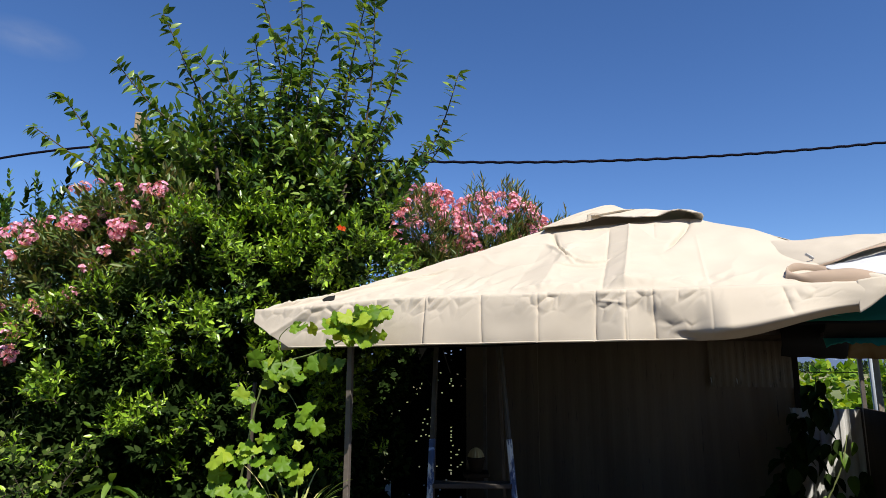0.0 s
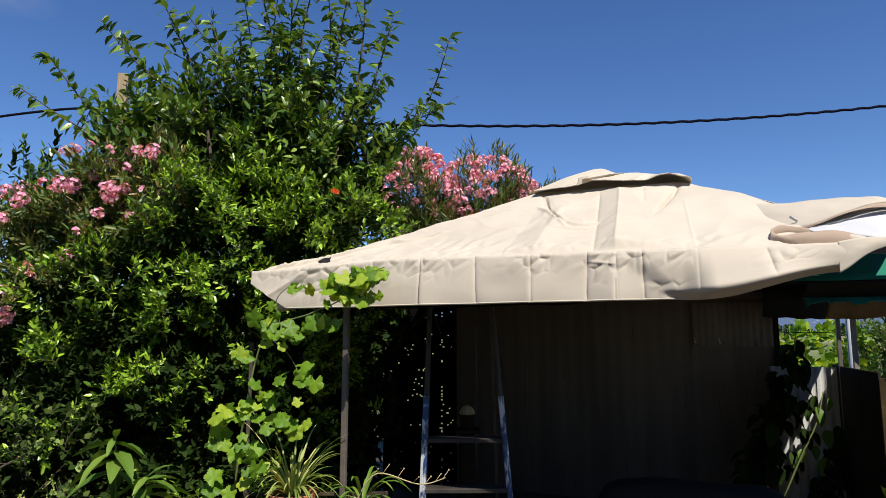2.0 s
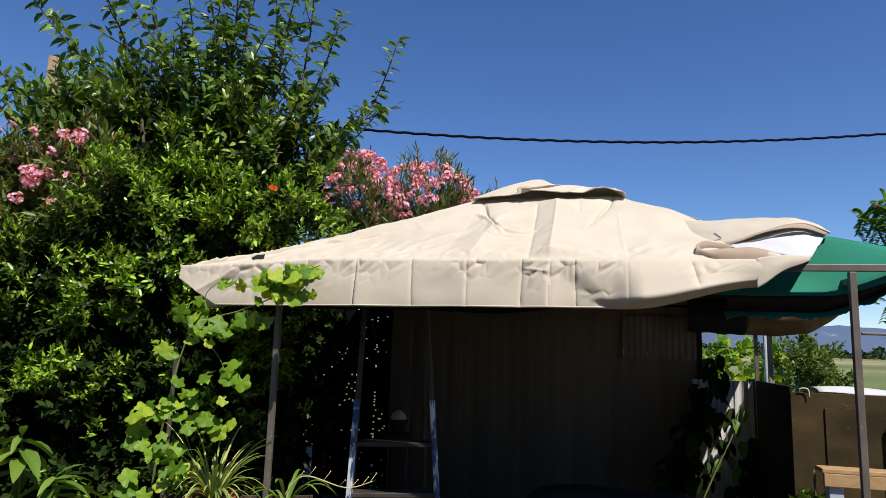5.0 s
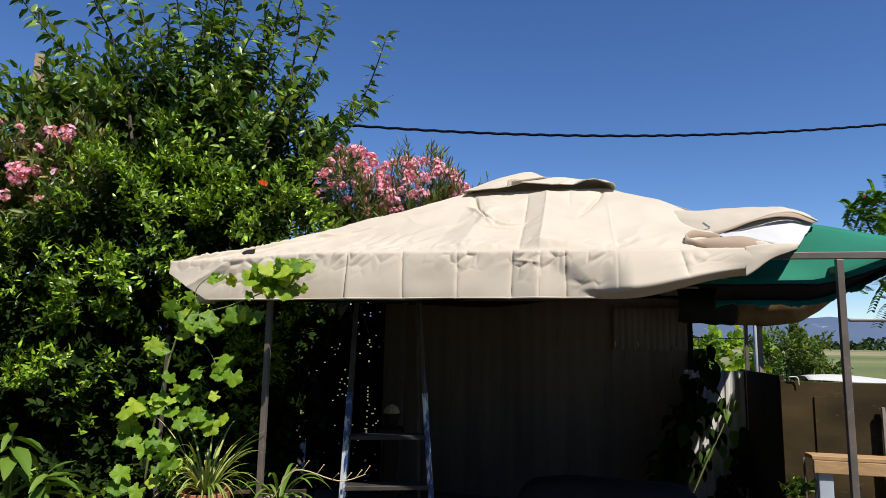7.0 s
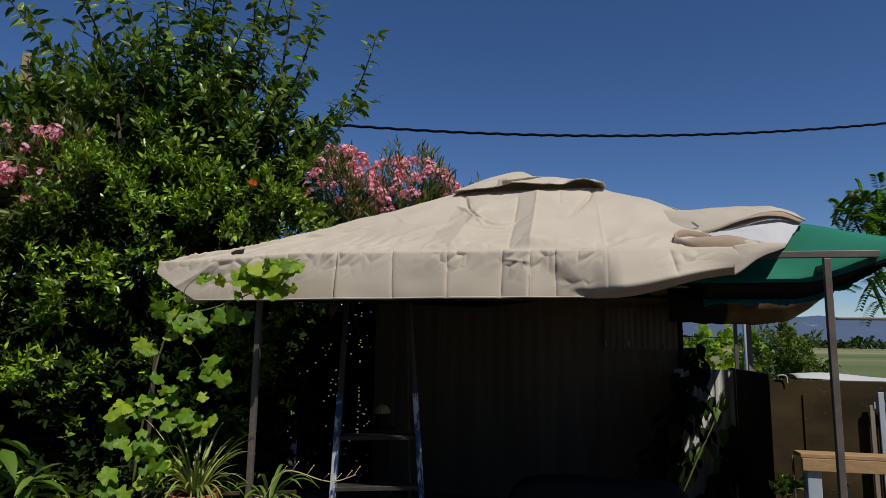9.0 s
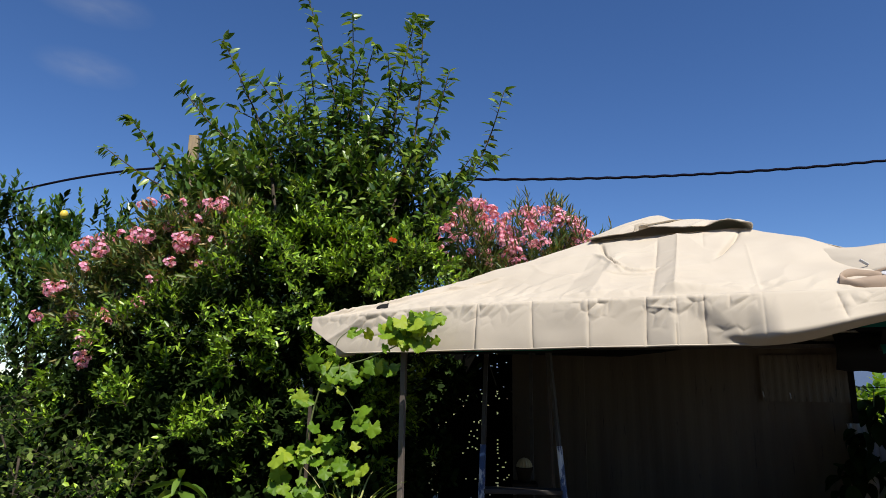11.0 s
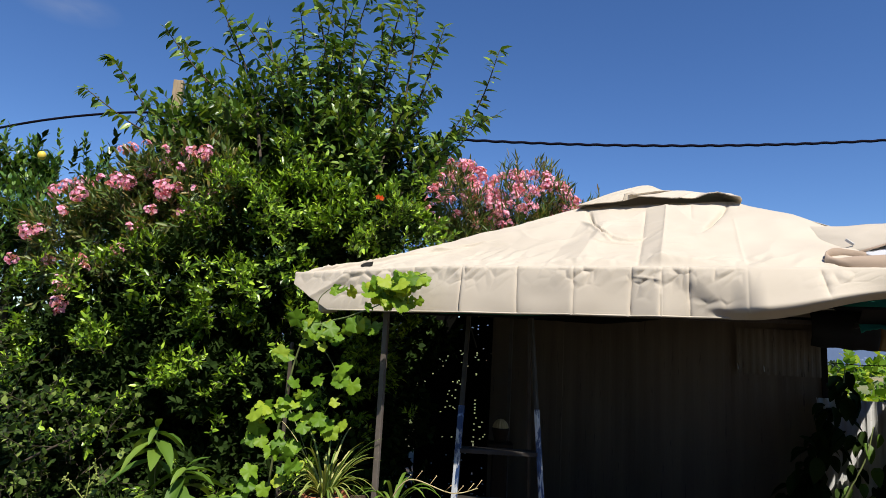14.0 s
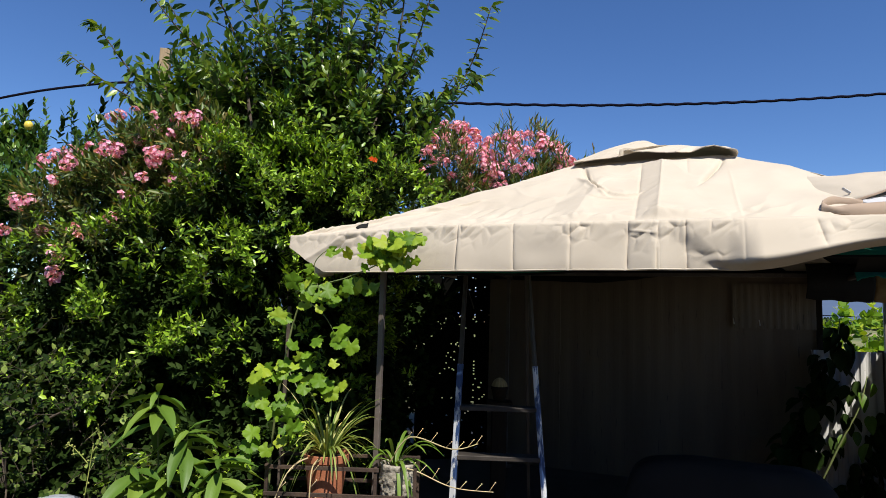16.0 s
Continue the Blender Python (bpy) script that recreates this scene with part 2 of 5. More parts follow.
# near-black greens: the shade is put into the leaf colour
leaf_shade = foliage("near-black shade leaf", (0.013, 0.028, 0.005), (0.02, 0.04, 0.007), (0.035, 0.06, 0.012), 0.7, 0.06, 0.08)
leaf_far = foliage("distant leaf", (0.05, 0.10, 0.02), (0.11, 0.18, 0.035), (0.22, 0.28, 0.08), 0.6, 0.3, 0.2)
leaf_mimosa = foliage("feathery leaf", (0.06, 0.16, 0.02), (0.10, 0.23, 0.03), (0.17, 0.30, 0.05), 0.5, 0.3, 0.3)
leaf_wood = foliage("woodland", (0.02, 0.035, 0.012), (0.03, 0.05, 0.016), (0.045, 0.07, 0.02), 0.8, 0.1, 0.1)
petal_pink = foliage("pink petal", (0.70, 0.22, 0.40), (0.84, 0.42, 0.57), (0.93, 0.70, 0.78), 0.6, 0.3, 0.2)
petal_orange = foliage("orange petal", (0.75, 0.10, 0.02), (0.80, 0.14, 0.03), (0.85, 0.2, 0.04), 0.6, 0.3, 0.2)


# ---------- the gazebo's own axes: a along its front, b to its back ----------
G0 = Vector((-0.546, 3.80, 0))
GU, GN = Vector((0.944, -0.330, 0)), Vector((0.330, 0.944, 0))
GANGLE = math.degrees(math.atan2(-0.330, 0.944))


def gz(a, b, z):
    return G0 + GU * a + GN * b + Vector((0, 0, z))


def gpose(a, b, z, rz=0):
    p = gz(a, b, z)
    return pose(p.x, p.y, p.z, 0, 0, GANGLE + rz)


# ---------- ground, field, distance ----------
ground_mat = bpy.data.materials.new("yard soil and field")
ground_mat.use_nodes = True
n, l = ground_mat.node_tree.nodes, ground_mat.node_tree.links
co = n.new("ShaderNodeTexCoord")
mp = n.new("ShaderNodeMapping")
mp.inputs["Scale"].default_value = (0.004, 0.012, 1)
mp.inputs["Rotation"].default_value = (0, 0, 0.7)
l.new(co.outputs["Object"], mp.inputs["Vector"])
far_n, near_n = n.new("ShaderNodeTexNoise"), n.new("ShaderNodeTexNoise")
far_n.inputs["Scale"].default_value, far_n.inputs["Detail"].default_value = 1.6, 3
near_n.inputs["Scale"].default_value, near_n.inputs["Detail"].default_value = 3.0, 10
l.new(mp.outputs["Vector"], far_n.inputs["Vector"])
l.new(co.outputs["Object"], near_n.inputs["Vector"])
fr = n.new("ShaderNodeValToRGB")
fe = fr.color_ramp.elements
fe[0].position, fe[0].color = 0.38, (0.11, 0.15, 0.03, 1)
fe[1].position, fe[1].color = 0.62, (0.42, 0.33, 0.17, 1)
fm = fe.new(0.5)
fm.color = (0.20, 0.23, 0.06, 1)
l.new(far_n.outputs["Fac"], fr.inputs["Fac"])
nm = n.new("ShaderNodeMixRGB")
nm.blend_type = "MULTIPLY"
nm.inputs["Fac"].default_value = 0.6
l.new(fr.outputs["Color"], nm.inputs["Color1"])
l.new(near_n.outputs["Fac"], nm.inputs["Color2"])
# bare dark soil in the yard, fields beyond it
yard = n.new("ShaderNodeVectorMath")
yard.operation = "LENGTH"
l.new(co.outputs["Object"], yard.inputs[0])
bound = n.new("ShaderNodeMapRange")
bound.inputs["From Min"].default_value, bound.inputs["From Max"].default_value = 9, 13
l.new(yard.outputs["Value"], bound.inputs["Value"])
ym = n.new("ShaderNodeMixRGB")
dirt = n.new("ShaderNodeValToRGB")
dirt.color_ramp.elements[0].color, dirt.color_ramp.elements[1].color = (0.035, 0.026, 0.018, 1), (0.10, 0.078, 0.055, 1)
l.new(near_n.outputs["Fac"], dirt.inputs["Fac"])
l.new(bound.outputs["Result"], ym.inputs["Fac"])
l.new(dirt.outputs["Color"], ym.inputs["Color1"])
l.new(nm.outputs["Color"], ym.inputs["Color2"])
l.new(ym.outputs["Color"], n["Principled BSDF"].inputs["Base Color"])
n["Principled BSDF"].inputs["Roughness"].default_value = 0.95
gb = n.new("ShaderNodeBump")
gb.inputs["Strength"].default_value = 0.4
l.new(near_n.outputs["Fac"], gb.inputs["Height"])
l.new(gb.outputs["Normal"], n["Principled BSDF"].inputs["Normal"])


def ground_shape(u, v):
    r = 0.6 * (4600 / 0.6) ** v
    a = u * math.tau
    p = Vector((r * math.cos(a), r * math.sin(a), 0))
    return p + Vector((0, 0, 0.02 * noise.noise(p * 0.8) * smoothstep(r, 0.5, 6)))


bm = sheet(ground_shape, 64, 48)
bmesh.ops.remove_doubles(bm, verts=bm.verts, dist=0.001)
bmesh.ops.contextual_create(bm, geom=[e for e in bm.edges if e.is_boundary and e.verts[0].co.length < 1])
single("ground", bm, ground_mat, "dry yard soil running out into tan and green fields", "ground", "structure")

hill_mat = surface("hazy blue hills", (0.06, 0.095, 0.165), (0.08, 0.115, 0.19), 0.002, 1.0, 0.0, c3=(0.24, 0.28, 0.33), spots=0.33, fine=0.01)


def hills(u, v):
    ang = radians(-30 + 120 * u)
    d = 3600 + 500 * v
    h = 175 + 45 * noise.noise(Vector((u * 9, 3, 0))) + 18 * noise.noise(Vector((u * 40, 1, 0)))
    prof = v ** 0.7
    return Vector((math.sin(ang) * d, math.cos(ang) * d, -2 + h * prof + 14 * prof * noise.noise(Vector((u * 60, v * 6, 0)))))


single("backdrop", sheet(hills, 160, 10), hill_mat, "hazy blue mountain range on the horizon", "mountains", "structure", smooth=True)

# unseen plain wall added behind the viewer to keep sky light off the gazebo
single("sky_block_wall", boxed(pose(-0.5, -3.6, 2.4), 13, 0.3, 4.8, 0.02), surface("plain render", (0.09, 0.08, 0.07), (0.12, 0.105, 0.09), 3, 0.9, 0.2), "unseen plain rendered wall added to block sky light and close the yard", "wall", "structure")

# ---------- faint wisps of high cloud ----------
CLOUDS = [((-1523, 2134, 1470), 230, 90), ((-1582, 2225, 1240), 200, 80), ((-1000, 2100, 1900), 220, 90)]
wisp = bpy.data.materials.new("thin cloud")
wisp.use_nodes = True
n, l = wisp.node_tree.nodes, wisp.node_tree.links
co, puff, fall = n.new("ShaderNodeTexCoord"), n.new("ShaderNodeTexNoise"), n.new("ShaderNodeTexGradient")
fall.gradient_type = "SPHERICAL"
puff.inputs["Scale"].default_value, puff.inputs["Detail"].default_value = 2.2, 6
l.new(co.outputs["Object"], puff.inputs["Vector"])
l.new(co.outputs["Object"], fall.inputs["Vector"])
mul, clear, white, mixed = n.new("ShaderNodeMath"), n.new("ShaderNodeBsdfTransparent"), n.new("ShaderNodeEmission"), n.new("ShaderNodeMixShader")
mul.operation = "MULTIPLY"
l.new(puff.outputs["Fac"], mul.inputs[0])
l.new(fall.outputs["Fac"], mul.inputs[1])
half = n.new("ShaderNodeMath")
half.operation = "MULTIPLY"
half.inputs[1].default_value = 0.32
l.new(mul.outputs[0], half.inputs[0])
white.inputs["Color"].default_value, white.inputs["Strength"].default_value = (0.75, 0.8, 0.9, 1), 0.5
l.new(half.outputs[0], mixed.inputs["Fac"])
l.new(clear.outputs[0], mixed.inputs[1])
l.new(white.outputs[0], mixed.inputs[2])
l.new(mixed.outputs[0], n["Material Output"].inputs["Surface"])
for at, w, h in CLOUDS:
    ob = tagged(new("cloud", bpy.data.meshes.new("cloud")), "faint white wisp of high cloud", "cloud", "clouds", "structure")
    bm = sheet(lambda u, v: Vector((2 * u - 1, 2 * v - 1, 0.12 * math.sin(3 * u) * math.cos(2 * v))), 12, 8)
    bm.to_mesh(ob.data)
    bm.free()
    ob.data.materials.append(wisp)
    ob.matrix_world = look(at, (0, 0, 1.6)) @ Matrix.Diagonal((w, h, 20, 1))
    ob.visible_shadow = False


# ---------- foliage builders ----------
def unit(v):
    return v / np.maximum(np.linalg.norm(v, axis=1, keepdims=True), 1e-9)


def leaf_mesh(name, P, D, N, L, W, droop=0.15, fold=0.25):
    """One mesh of many leaves: base P, direction D, face N, length L, width W; each folded at its rib and drooping at the tip."""
    k = len(P)
    D = unit(D)
    S = unit(np.cross(D, N))
    N = np.cross(S, D)
    L, W = np.broadcast_to(L, (k,))[:, None], np.broadcast_to(W, (k,))[:, None]

    def at(x, s, h):
        return P + D * (L * x) + S * (W * s) + N * (L * h)

    V = np.stack([P, at(0.3, 0.48, 0.0 + fold * 0.1), at(0.3, -0.48, 0.0 + fold * 0.1), at(0.45, 0, -fold * 0.16), at(0.7, 0.36, -droop * 0.3), at(0.7, -0.36, -droop * 0.3), at(1.0, 0, -droop)], 1)
    F = np.array([[0, 1, 3], [0, 3, 2], [3, 1, 4], [3, 4, 6], [3, 6, 5], [3, 5, 2]])
    faces = (F[None] + 7 * np.arange(k)[:, None, None]).reshape(-1, 3)
    return raw_mesh(name, V.reshape(-1, 3), faces)


def raw_mesh(name, verts, tris):
    me = bpy.data.meshes.new(name)
    me.vertices.add(len(verts))
    me.vertices.foreach_set("co", np.ascontiguousarray(verts, dtype=np.float32).ravel())
    me.loops.add(len(tris) * 3)
    me.loops.foreach_set("vertex_index", np.ascontiguousarray(tris, dtype=np.int32).ravel())
    me.polygons.add(len(tris))
    me.polygons.foreach_set("loop_start", np.arange(0, len(tris) * 3, 3, dtype=np.int32))
    me.update(calc_edges=True)
    return me


def blob_points(blobs, count, shell=0.22, gap=0.0, freq=3.0, thin=0.0):
    """Points in the outer shells of ellipsoids, with their outward direction; noise leaves gaps."""
    w = np.array([b[3] * b[4] + b[4] * b[5] + b[3] * b[5] for b in blobs])
    pick = rng.choice(len(blobs), size=count, p=w / w.sum())
    B = np.array(blobs)[pick]
    out = unit(rng.normal(size=(count, 3)))
    r = np.clip(1 - np.abs(rng.normal(0, shell, count)), 0.1, 1.0)
    P = B[:, :3] + out * B[:, 3:6] * r[:, None]
    # lumpy outline
    lump = np.array([noise.noise(Vector(p) * freq) for p in P])
    P = P + out * lump[:, None] * 0.36
    keep = np.array([noise.noise(Vector(p) * freq * 0.9 + Vector((9, 4, 2))) for p in P]) > gap + thin * np.clip((1.9 - P[:, 2]) / 0.9, 0, 1)
    keep &= P[:, 2] > 0.05
    return P[keep], out[keep]


def twigs(P, out, length, leaves, lift=0.5, spread=0.5, angle=1.0):
    """Leaves in pairs along short twigs: returns bases, directions and faces, and the twigs' ends."""
    k = len(P)
    D = unit(out * 0.7 + np.array([0, 0, lift]) + rng.normal(0, spread, (k, 3)))
    base = P - D * length * 0.5
    Ps, Ds, Ns = [], [], []
    side = unit(np.cross(D, rng.normal(size=(k, 3))))
    up = np.cross(side, D)
    for i in range(leaves):
        x = (i + 0.5) / leaves
        turn = i * 2.4 + rng.uniform(0, 0.8, k)[:, None]
        s = side * np.cos(turn) + up * np.sin(turn)
        d = D * (0.55 + 0.6 * x) + s * angle * (1.0 - 0.45 * x) + rng.normal(0, 0.18, (k, 3))
        Ps.append(base + D * length * x)
        Ds.append(d)
        Ns.append(unit(D + np.array([0, 0, 0.7]) - s * 0.2 + rng.normal(0, 0.25, (k, 3))))
    return np.concatenate(Ps), np.concatenate(Ds), np.concatenate(Ns), base, base + D * length


def twig_mesh(name, A, B, r):
    """Thin three-sided twigs from A to B."""
    d = unit(B - A)
    s = unit(np.cross(d, np.array([0.2, 0.3, 1.0]) + 0 * d))
    t = np.cross(d, s)
    ring = [s, -0.5 * s + 0.87 * t, -0.5 * s - 0.87 * t]
    V = np.stack([A + q * r for q in ring] + [B + q * r * 0.6 for q in ring], 1)
    F = np.array([[0, 1, 4], [0, 4, 3], [1, 2, 5], [1, 5, 4], [2, 0, 3], [2, 3, 5]])
    return raw_mesh(name, V.reshape(-1, 3), (F[None] + 6 * np.arange(len(A))[:, None, None]).reshape(-1, 3))


def trunk_mesh(base, tops, r0, r1, bend=0.12, fork=0.35):
    """A trunk that forks into limbs, tapered."""
    bm = bmesh.new()
    base = Vector(base)
    centre = sum((Vector(t) for t in tops), Vector()) / len(tops)
    knot = base.lerp(centre, fork)
    tube(bm, spline([base - Vector((0, 0, 0.05)), base.lerp(knot, 0.5) + Vector((rng.normal(0, bend * 0.4), rng.normal(0, bend * 0.4), 0)), knot], 6), list(np.linspace(r0, r0 * 0.75, 7)), 8)
    for t in tops:
        t = Vector(t)
        mid = knot.lerp(t, 0.5) + Vector((rng.normal(0, bend), rng.normal(0, bend), rng.normal(0, bend)))
        tube(bm, spline([knot, mid, t], 8), list(np.linspace(r0 * 0.6, r1, 9)), 6)
    return bm


def flower_mesh(name, count, radius, petal):
    """A cluster of five-petalled flowers on a dome."""
    out = unit(rng.normal(size=(count, 3)) + np.array([0, -0.3, 0.5]))
    C = out * radius * rng.uniform(0.55, 1.0, (count, 1))
    side = unit(np.cross(out, rng.normal(size=(count, 3))))
    up = np.cross(out, side)
    Ps, Ds, Ns = [], [], []
    for k in range(5):
        a = k * math.tau / 5
        s = side * math.cos(a) + up * math.sin(a)
        Ps.append(C)
        Ds.append(s + out * 0.25)
        Ns.append(out)
    # short stalks from the middle of the cluster to each flower
    Ps.append(np.zeros((count, 3)))
    Ds.append(C)
    Ns.append(side)
    long = np.concatenate([np.full(5 * count, petal), np.linalg.norm(C, axis=1)])
    wide = np.concatenate([np.full(5 * count, petal * 0.85), np.full(count, 0.006)])
    return leaf_mesh(name, np.concatenate(Ps), np.concatenate(Ds), np.concatenate(Ns), long, wide, 0.1, 0.1)


def put_shared(name, me, material, parent, places, label=""):
    """Parts that share one mesh, at world poses."""
    if not me.materials:
        me.materials.append(material)
    back = Matrix.Translation(-ORIGIN[parent.name])
    for m in places:
        ob = new(name, me)
        ob.parent = parent
        ob.matrix_basis = back @ m
        ORIGIN[ob.name] = ORIGIN[parent.name]
        tagged(ob, label)


def bush(name, base, blobs, count, leaf, material, label, category, tops, twig=0.18, per=9, lift=0.5, spread=0.5, angle=1.0, shell=0.22, gap=-0.25, freq=3.0, r0=0.05, group="", droop=0.15, core=0, thin=0.0):
    """A shrub: forked stems, twigs and a crown of leaves. leaf: length and width."""
    ob = thing(name, base, label, category, group)
    P, out = blob_points(blobs, count, shell, gap, freq, thin)
    lp, ld, ln, a, b = twigs(P, out, twig, per, lift, spread, angle)
    size = leaf[0] * rng.uniform(0.6, 1.15, len(lp))
    part("crown", leaf_mesh("crown", lp, ld, ln, size, size * leaf[1] / leaf[0], droop), material, ob)
    part("twig_mass", twig_mesh("twig_mass", a, b, 0.0025), bark, ob, kind="stuff")
    # core leaves coloured near black so the crown's inside reads as shade
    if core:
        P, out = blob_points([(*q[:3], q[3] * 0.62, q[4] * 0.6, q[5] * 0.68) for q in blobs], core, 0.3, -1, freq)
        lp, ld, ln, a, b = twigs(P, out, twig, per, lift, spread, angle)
        part("inner_foliage", leaf_mesh("inner_foliage", lp, ld, ln, leaf[0] * 1.2, leaf[1] * 1.3, droop), leaf_shade, ob, kind="stuff")
    part("trunk", trunk_mesh(base, tops, r0, 0.008), bark, ob, smooth=True)
    return ob


# ---------- the plum tree with long shoots ----------
plum = thing("plum_tree", (-1.5, 5.3, 0), "tall green plum tree with long upright leafy shoots", "tree")
# each shoot: base x and z, tip x and z, tip y, sideways bow
SHOOTS = [(-2.02, 3.70, -2.53, 4.77, 5.2, 0.03), (-2.14, 3.60, -2.86, 4.25, 5.15, -0.03), (-1.52, 3.70, -2.14, 4.33, 5.1, -0.02), (-1.35, 3.80, -1.77, 5.30, 5.2, 0.04),
          (-1.31, 3.75, -1.31, 5.06, 5.25, 0.03), (-1.16, 3.75, -1.06, 4.67, 5.15, -0.06), (-0.90, 3.70, -0.69, 4.98, 5.2, -0.03), (-0.70, 3.65, -0.64, 5.00, 5.3, 0.03),
          (-1.03, 3.60, -0.93, 4.54, 5.1, 0.06), (-0.67, 3.45, -0.37, 4.40, 5.2, 0.02), (-0.48, 3.10, 0.13, 4.18, 5.15, 0.10), (-0.63, 3.00, -0.16, 3.53, 5.1, -0.02),
          (-2.63, 3.25, -3.35, 4.00, 5.2, -0.03), (-2.68, 3.20, -3.49, 3.65, 5.1, 0.0), (-0.83, 3.20, -0.44, 3.78, 5.1, 0.02), (-1.37, 3.70, -1.41, 4.69, 5.3, -0.05),
          (-2.35, 3.45, -2.75, 4.22, 5.3, 0.04), (-1.75, 3.60, -2.05, 4.45, 5.45, 0.0), (-1.60, 3.60, -1.62, 4.40, 5.0, 0.03), (-0.55, 3.05, 0.02, 3.62, 5.3, 0.03)]
MAIN = len(SHOOTS)
for k in range(58):
    x = rng.uniform(-2.95, -0.45)
    reach = 4.22 - 0.85 * abs((x + 1.25) / 1.5) ** 1.6
    SHOOTS.append((-1.5 + 0.55 * (x + 1.5), 3.0 + rng.uniform(0, 0.25), x, reach * rng.uniform(0.88, 1.0), 5.3 + rng.normal(0, 0.28), rng.normal(0, 0.05)))
limbs = trunk_mesh((-1.5, 5.3, 0), [(q[0], 5.3 + 0.3 * (q[4] - 5.3), q[1]) for q in SHOOTS[:16]], 0.055, 0.010)
part("trunk", limbs, bark, plum, smooth=True)
bm = bmesh.new()
LP, LD, LN = [], [], []
for i, (x0, z0, x1, z1, y1, bow) in enumerate(SHOOTS):
    a, c = Vector((x0, 5.3, z0)), Vector((x1, y1, z1))
    mid = a.lerp(c, 0.5) + Vector((bow, 0, -0.05 if abs(x1 - x0) > 0.4 else 0))
    pts = spline([a, mid, c], 12)
    tube(bm, pts, list(np.linspace(0.011, 0.0035, 13)), 5)
    steps = int((c - a).length / (0.036 if i < MAIN else 0.05))
    curve = spline([a, mid, c], steps)
    for k in range(1, steps + 1):
        d = (curve[k] - curve[k - 1]).normalized()
        for j in range(4 if k == steps else 2):
            q = Vector(rng.normal(0, 1, 3)).cross(d).normalized()
            LP.append(curve[k])
            LD.append(d * rng.uniform(0.1, 0.75) + q + Vector((-0.1, 0, rng.uniform(-0.55, 0.05))))
            LN.append(Vector((0, -0.3, 1)) + q * 0.3 + Vector(rng.normal(0, 0.45, 3)))
    # side sprays off the lower half
    for k in range(3 if i < MAIN else 2):
        p = curve[int(steps * rng.uniform(0.05, 0.5))]
        e = p + Vector((rng.normal(0, 0.17), rng.normal(0, 0.17), rng.uniform(0.05, 0.26)))
        tube(bm, [p, p.lerp(e, 0.5) + Vector((0, 0, -0.02)), e], [0.005, 0.004, 0.002], 4)
        for q in range(7):
            w = Vector(rng.normal(0, 1, 3)).normalized()
            LP.append(p.lerp(e, (q + 1) / 7))
            LD.append((e - p).normalized() * 0.7 + w * 0.9)
            LN.append(Vector((0, -0.3, 1)) + Vector(rng.normal(0, 0.45, 3)))
part("shoot_wood", bm, bark, plum, smooth=True)
size = rng.uniform(0.085, 0.140, len(LP))
part("shoot_foliage", leaf_mesh("shoot_foliage", np.array(LP), np.array(LD), np.array(LN), size, size * 0.41, 0.2), leaf_plum, plum)
P, out = blob_points([(-1.55, 5.35, 3.35, 0.95, 0.5, 0.62), (-2.3, 5.3, 3.15, 0.6, 0.4, 0.42), (-2.5, 5.3, 3.4, 0.45, 0.35, 0.36), (-0.85, 5.25, 3.1, 0.55, 0.4, 0.5)], 1700, 0.35, 0.02, 3.4)
lp, ld, ln, a, b = twigs(P, out, 0.26, 8, 0.9, 0.45, 0.9)
size = rng.uniform(0.065, 0.105, len(lp))
part("crown", leaf_mesh("crown", lp, ld, ln, size, size * 0.44, 0.2), leaf_plum, plum)
part("twig_mass", twig_mesh("twig_mass", a, b, 0.003), bark, plum, kind="stuff")
# near-black leaves added inside the crown as its shade
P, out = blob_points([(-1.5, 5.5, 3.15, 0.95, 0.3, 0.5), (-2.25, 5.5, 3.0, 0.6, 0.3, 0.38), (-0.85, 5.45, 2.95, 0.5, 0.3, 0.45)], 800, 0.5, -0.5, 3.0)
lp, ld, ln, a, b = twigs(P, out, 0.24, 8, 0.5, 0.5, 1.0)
part("inner_foliage", leaf_mesh("inner_foliage", lp, ld, ln, 0.095, 0.045, 0.2), leaf_shade, plum, kind="stuff")

# ---------- the pomegranate bush in front ----------
pome = bush("pomegranate_bush", (-1.7, 4.75, 0),
            [(-1.55, 4.75, 2.15, 0.95, 0.5, 0.75), (-0.85, 4.8, 2.3, 0.52, 0.4, 0.55), (-2.25, 4.65, 1.75, 0.75, 0.45, 0.65), (-1.6, 4.6, 1.3, 1.05, 0.45, 0.65), (-1.0, 4.75, 1.55, 0.5, 0.35, 0.65),
             (-2.55, 4.5, 1.1, 0.6, 0.4, 0.45), (-1.45, 4.7, 2.62, 0.5, 0.35, 0.36), (-0.75, 4.85, 2.6, 0.38, 0.3, 0.28), (-1.7, 4.6, 0.65, 0.95, 0.4, 0.5), (-3.05, 4.85, 1.6, 0.6, 0.35, 0.6), (-3.4, 4.8, 1.0, 0.65, 0.35, 0.55)],
            14500, (0.057, 0.025), leaf_pomegranate, "dense glossy green pomegranate bush with one orange flower", "bush",
            [(-2.4, 4.7, 1.6), (-1.9, 4.8, 2.3), (-1.4, 4.75, 2.6), (-0.9, 4.85, 2.4), (-1.1, 4.7, 1.6), (-1.7, 4.6, 1.4)], 0.13, 9, 0.55, 0.5, 0.95, 0.08, 0.10, 4.8, core=4200, thin=0.18)
put_shared("flower", flower_mesh("flower", 3, 0.012, 0.022), petal_orange, pome, [Matrix.Translation((-0.745, 4.42, 2.63)), Matrix.Translation((-0.72, 4.43, 2.625))], "orange flower")


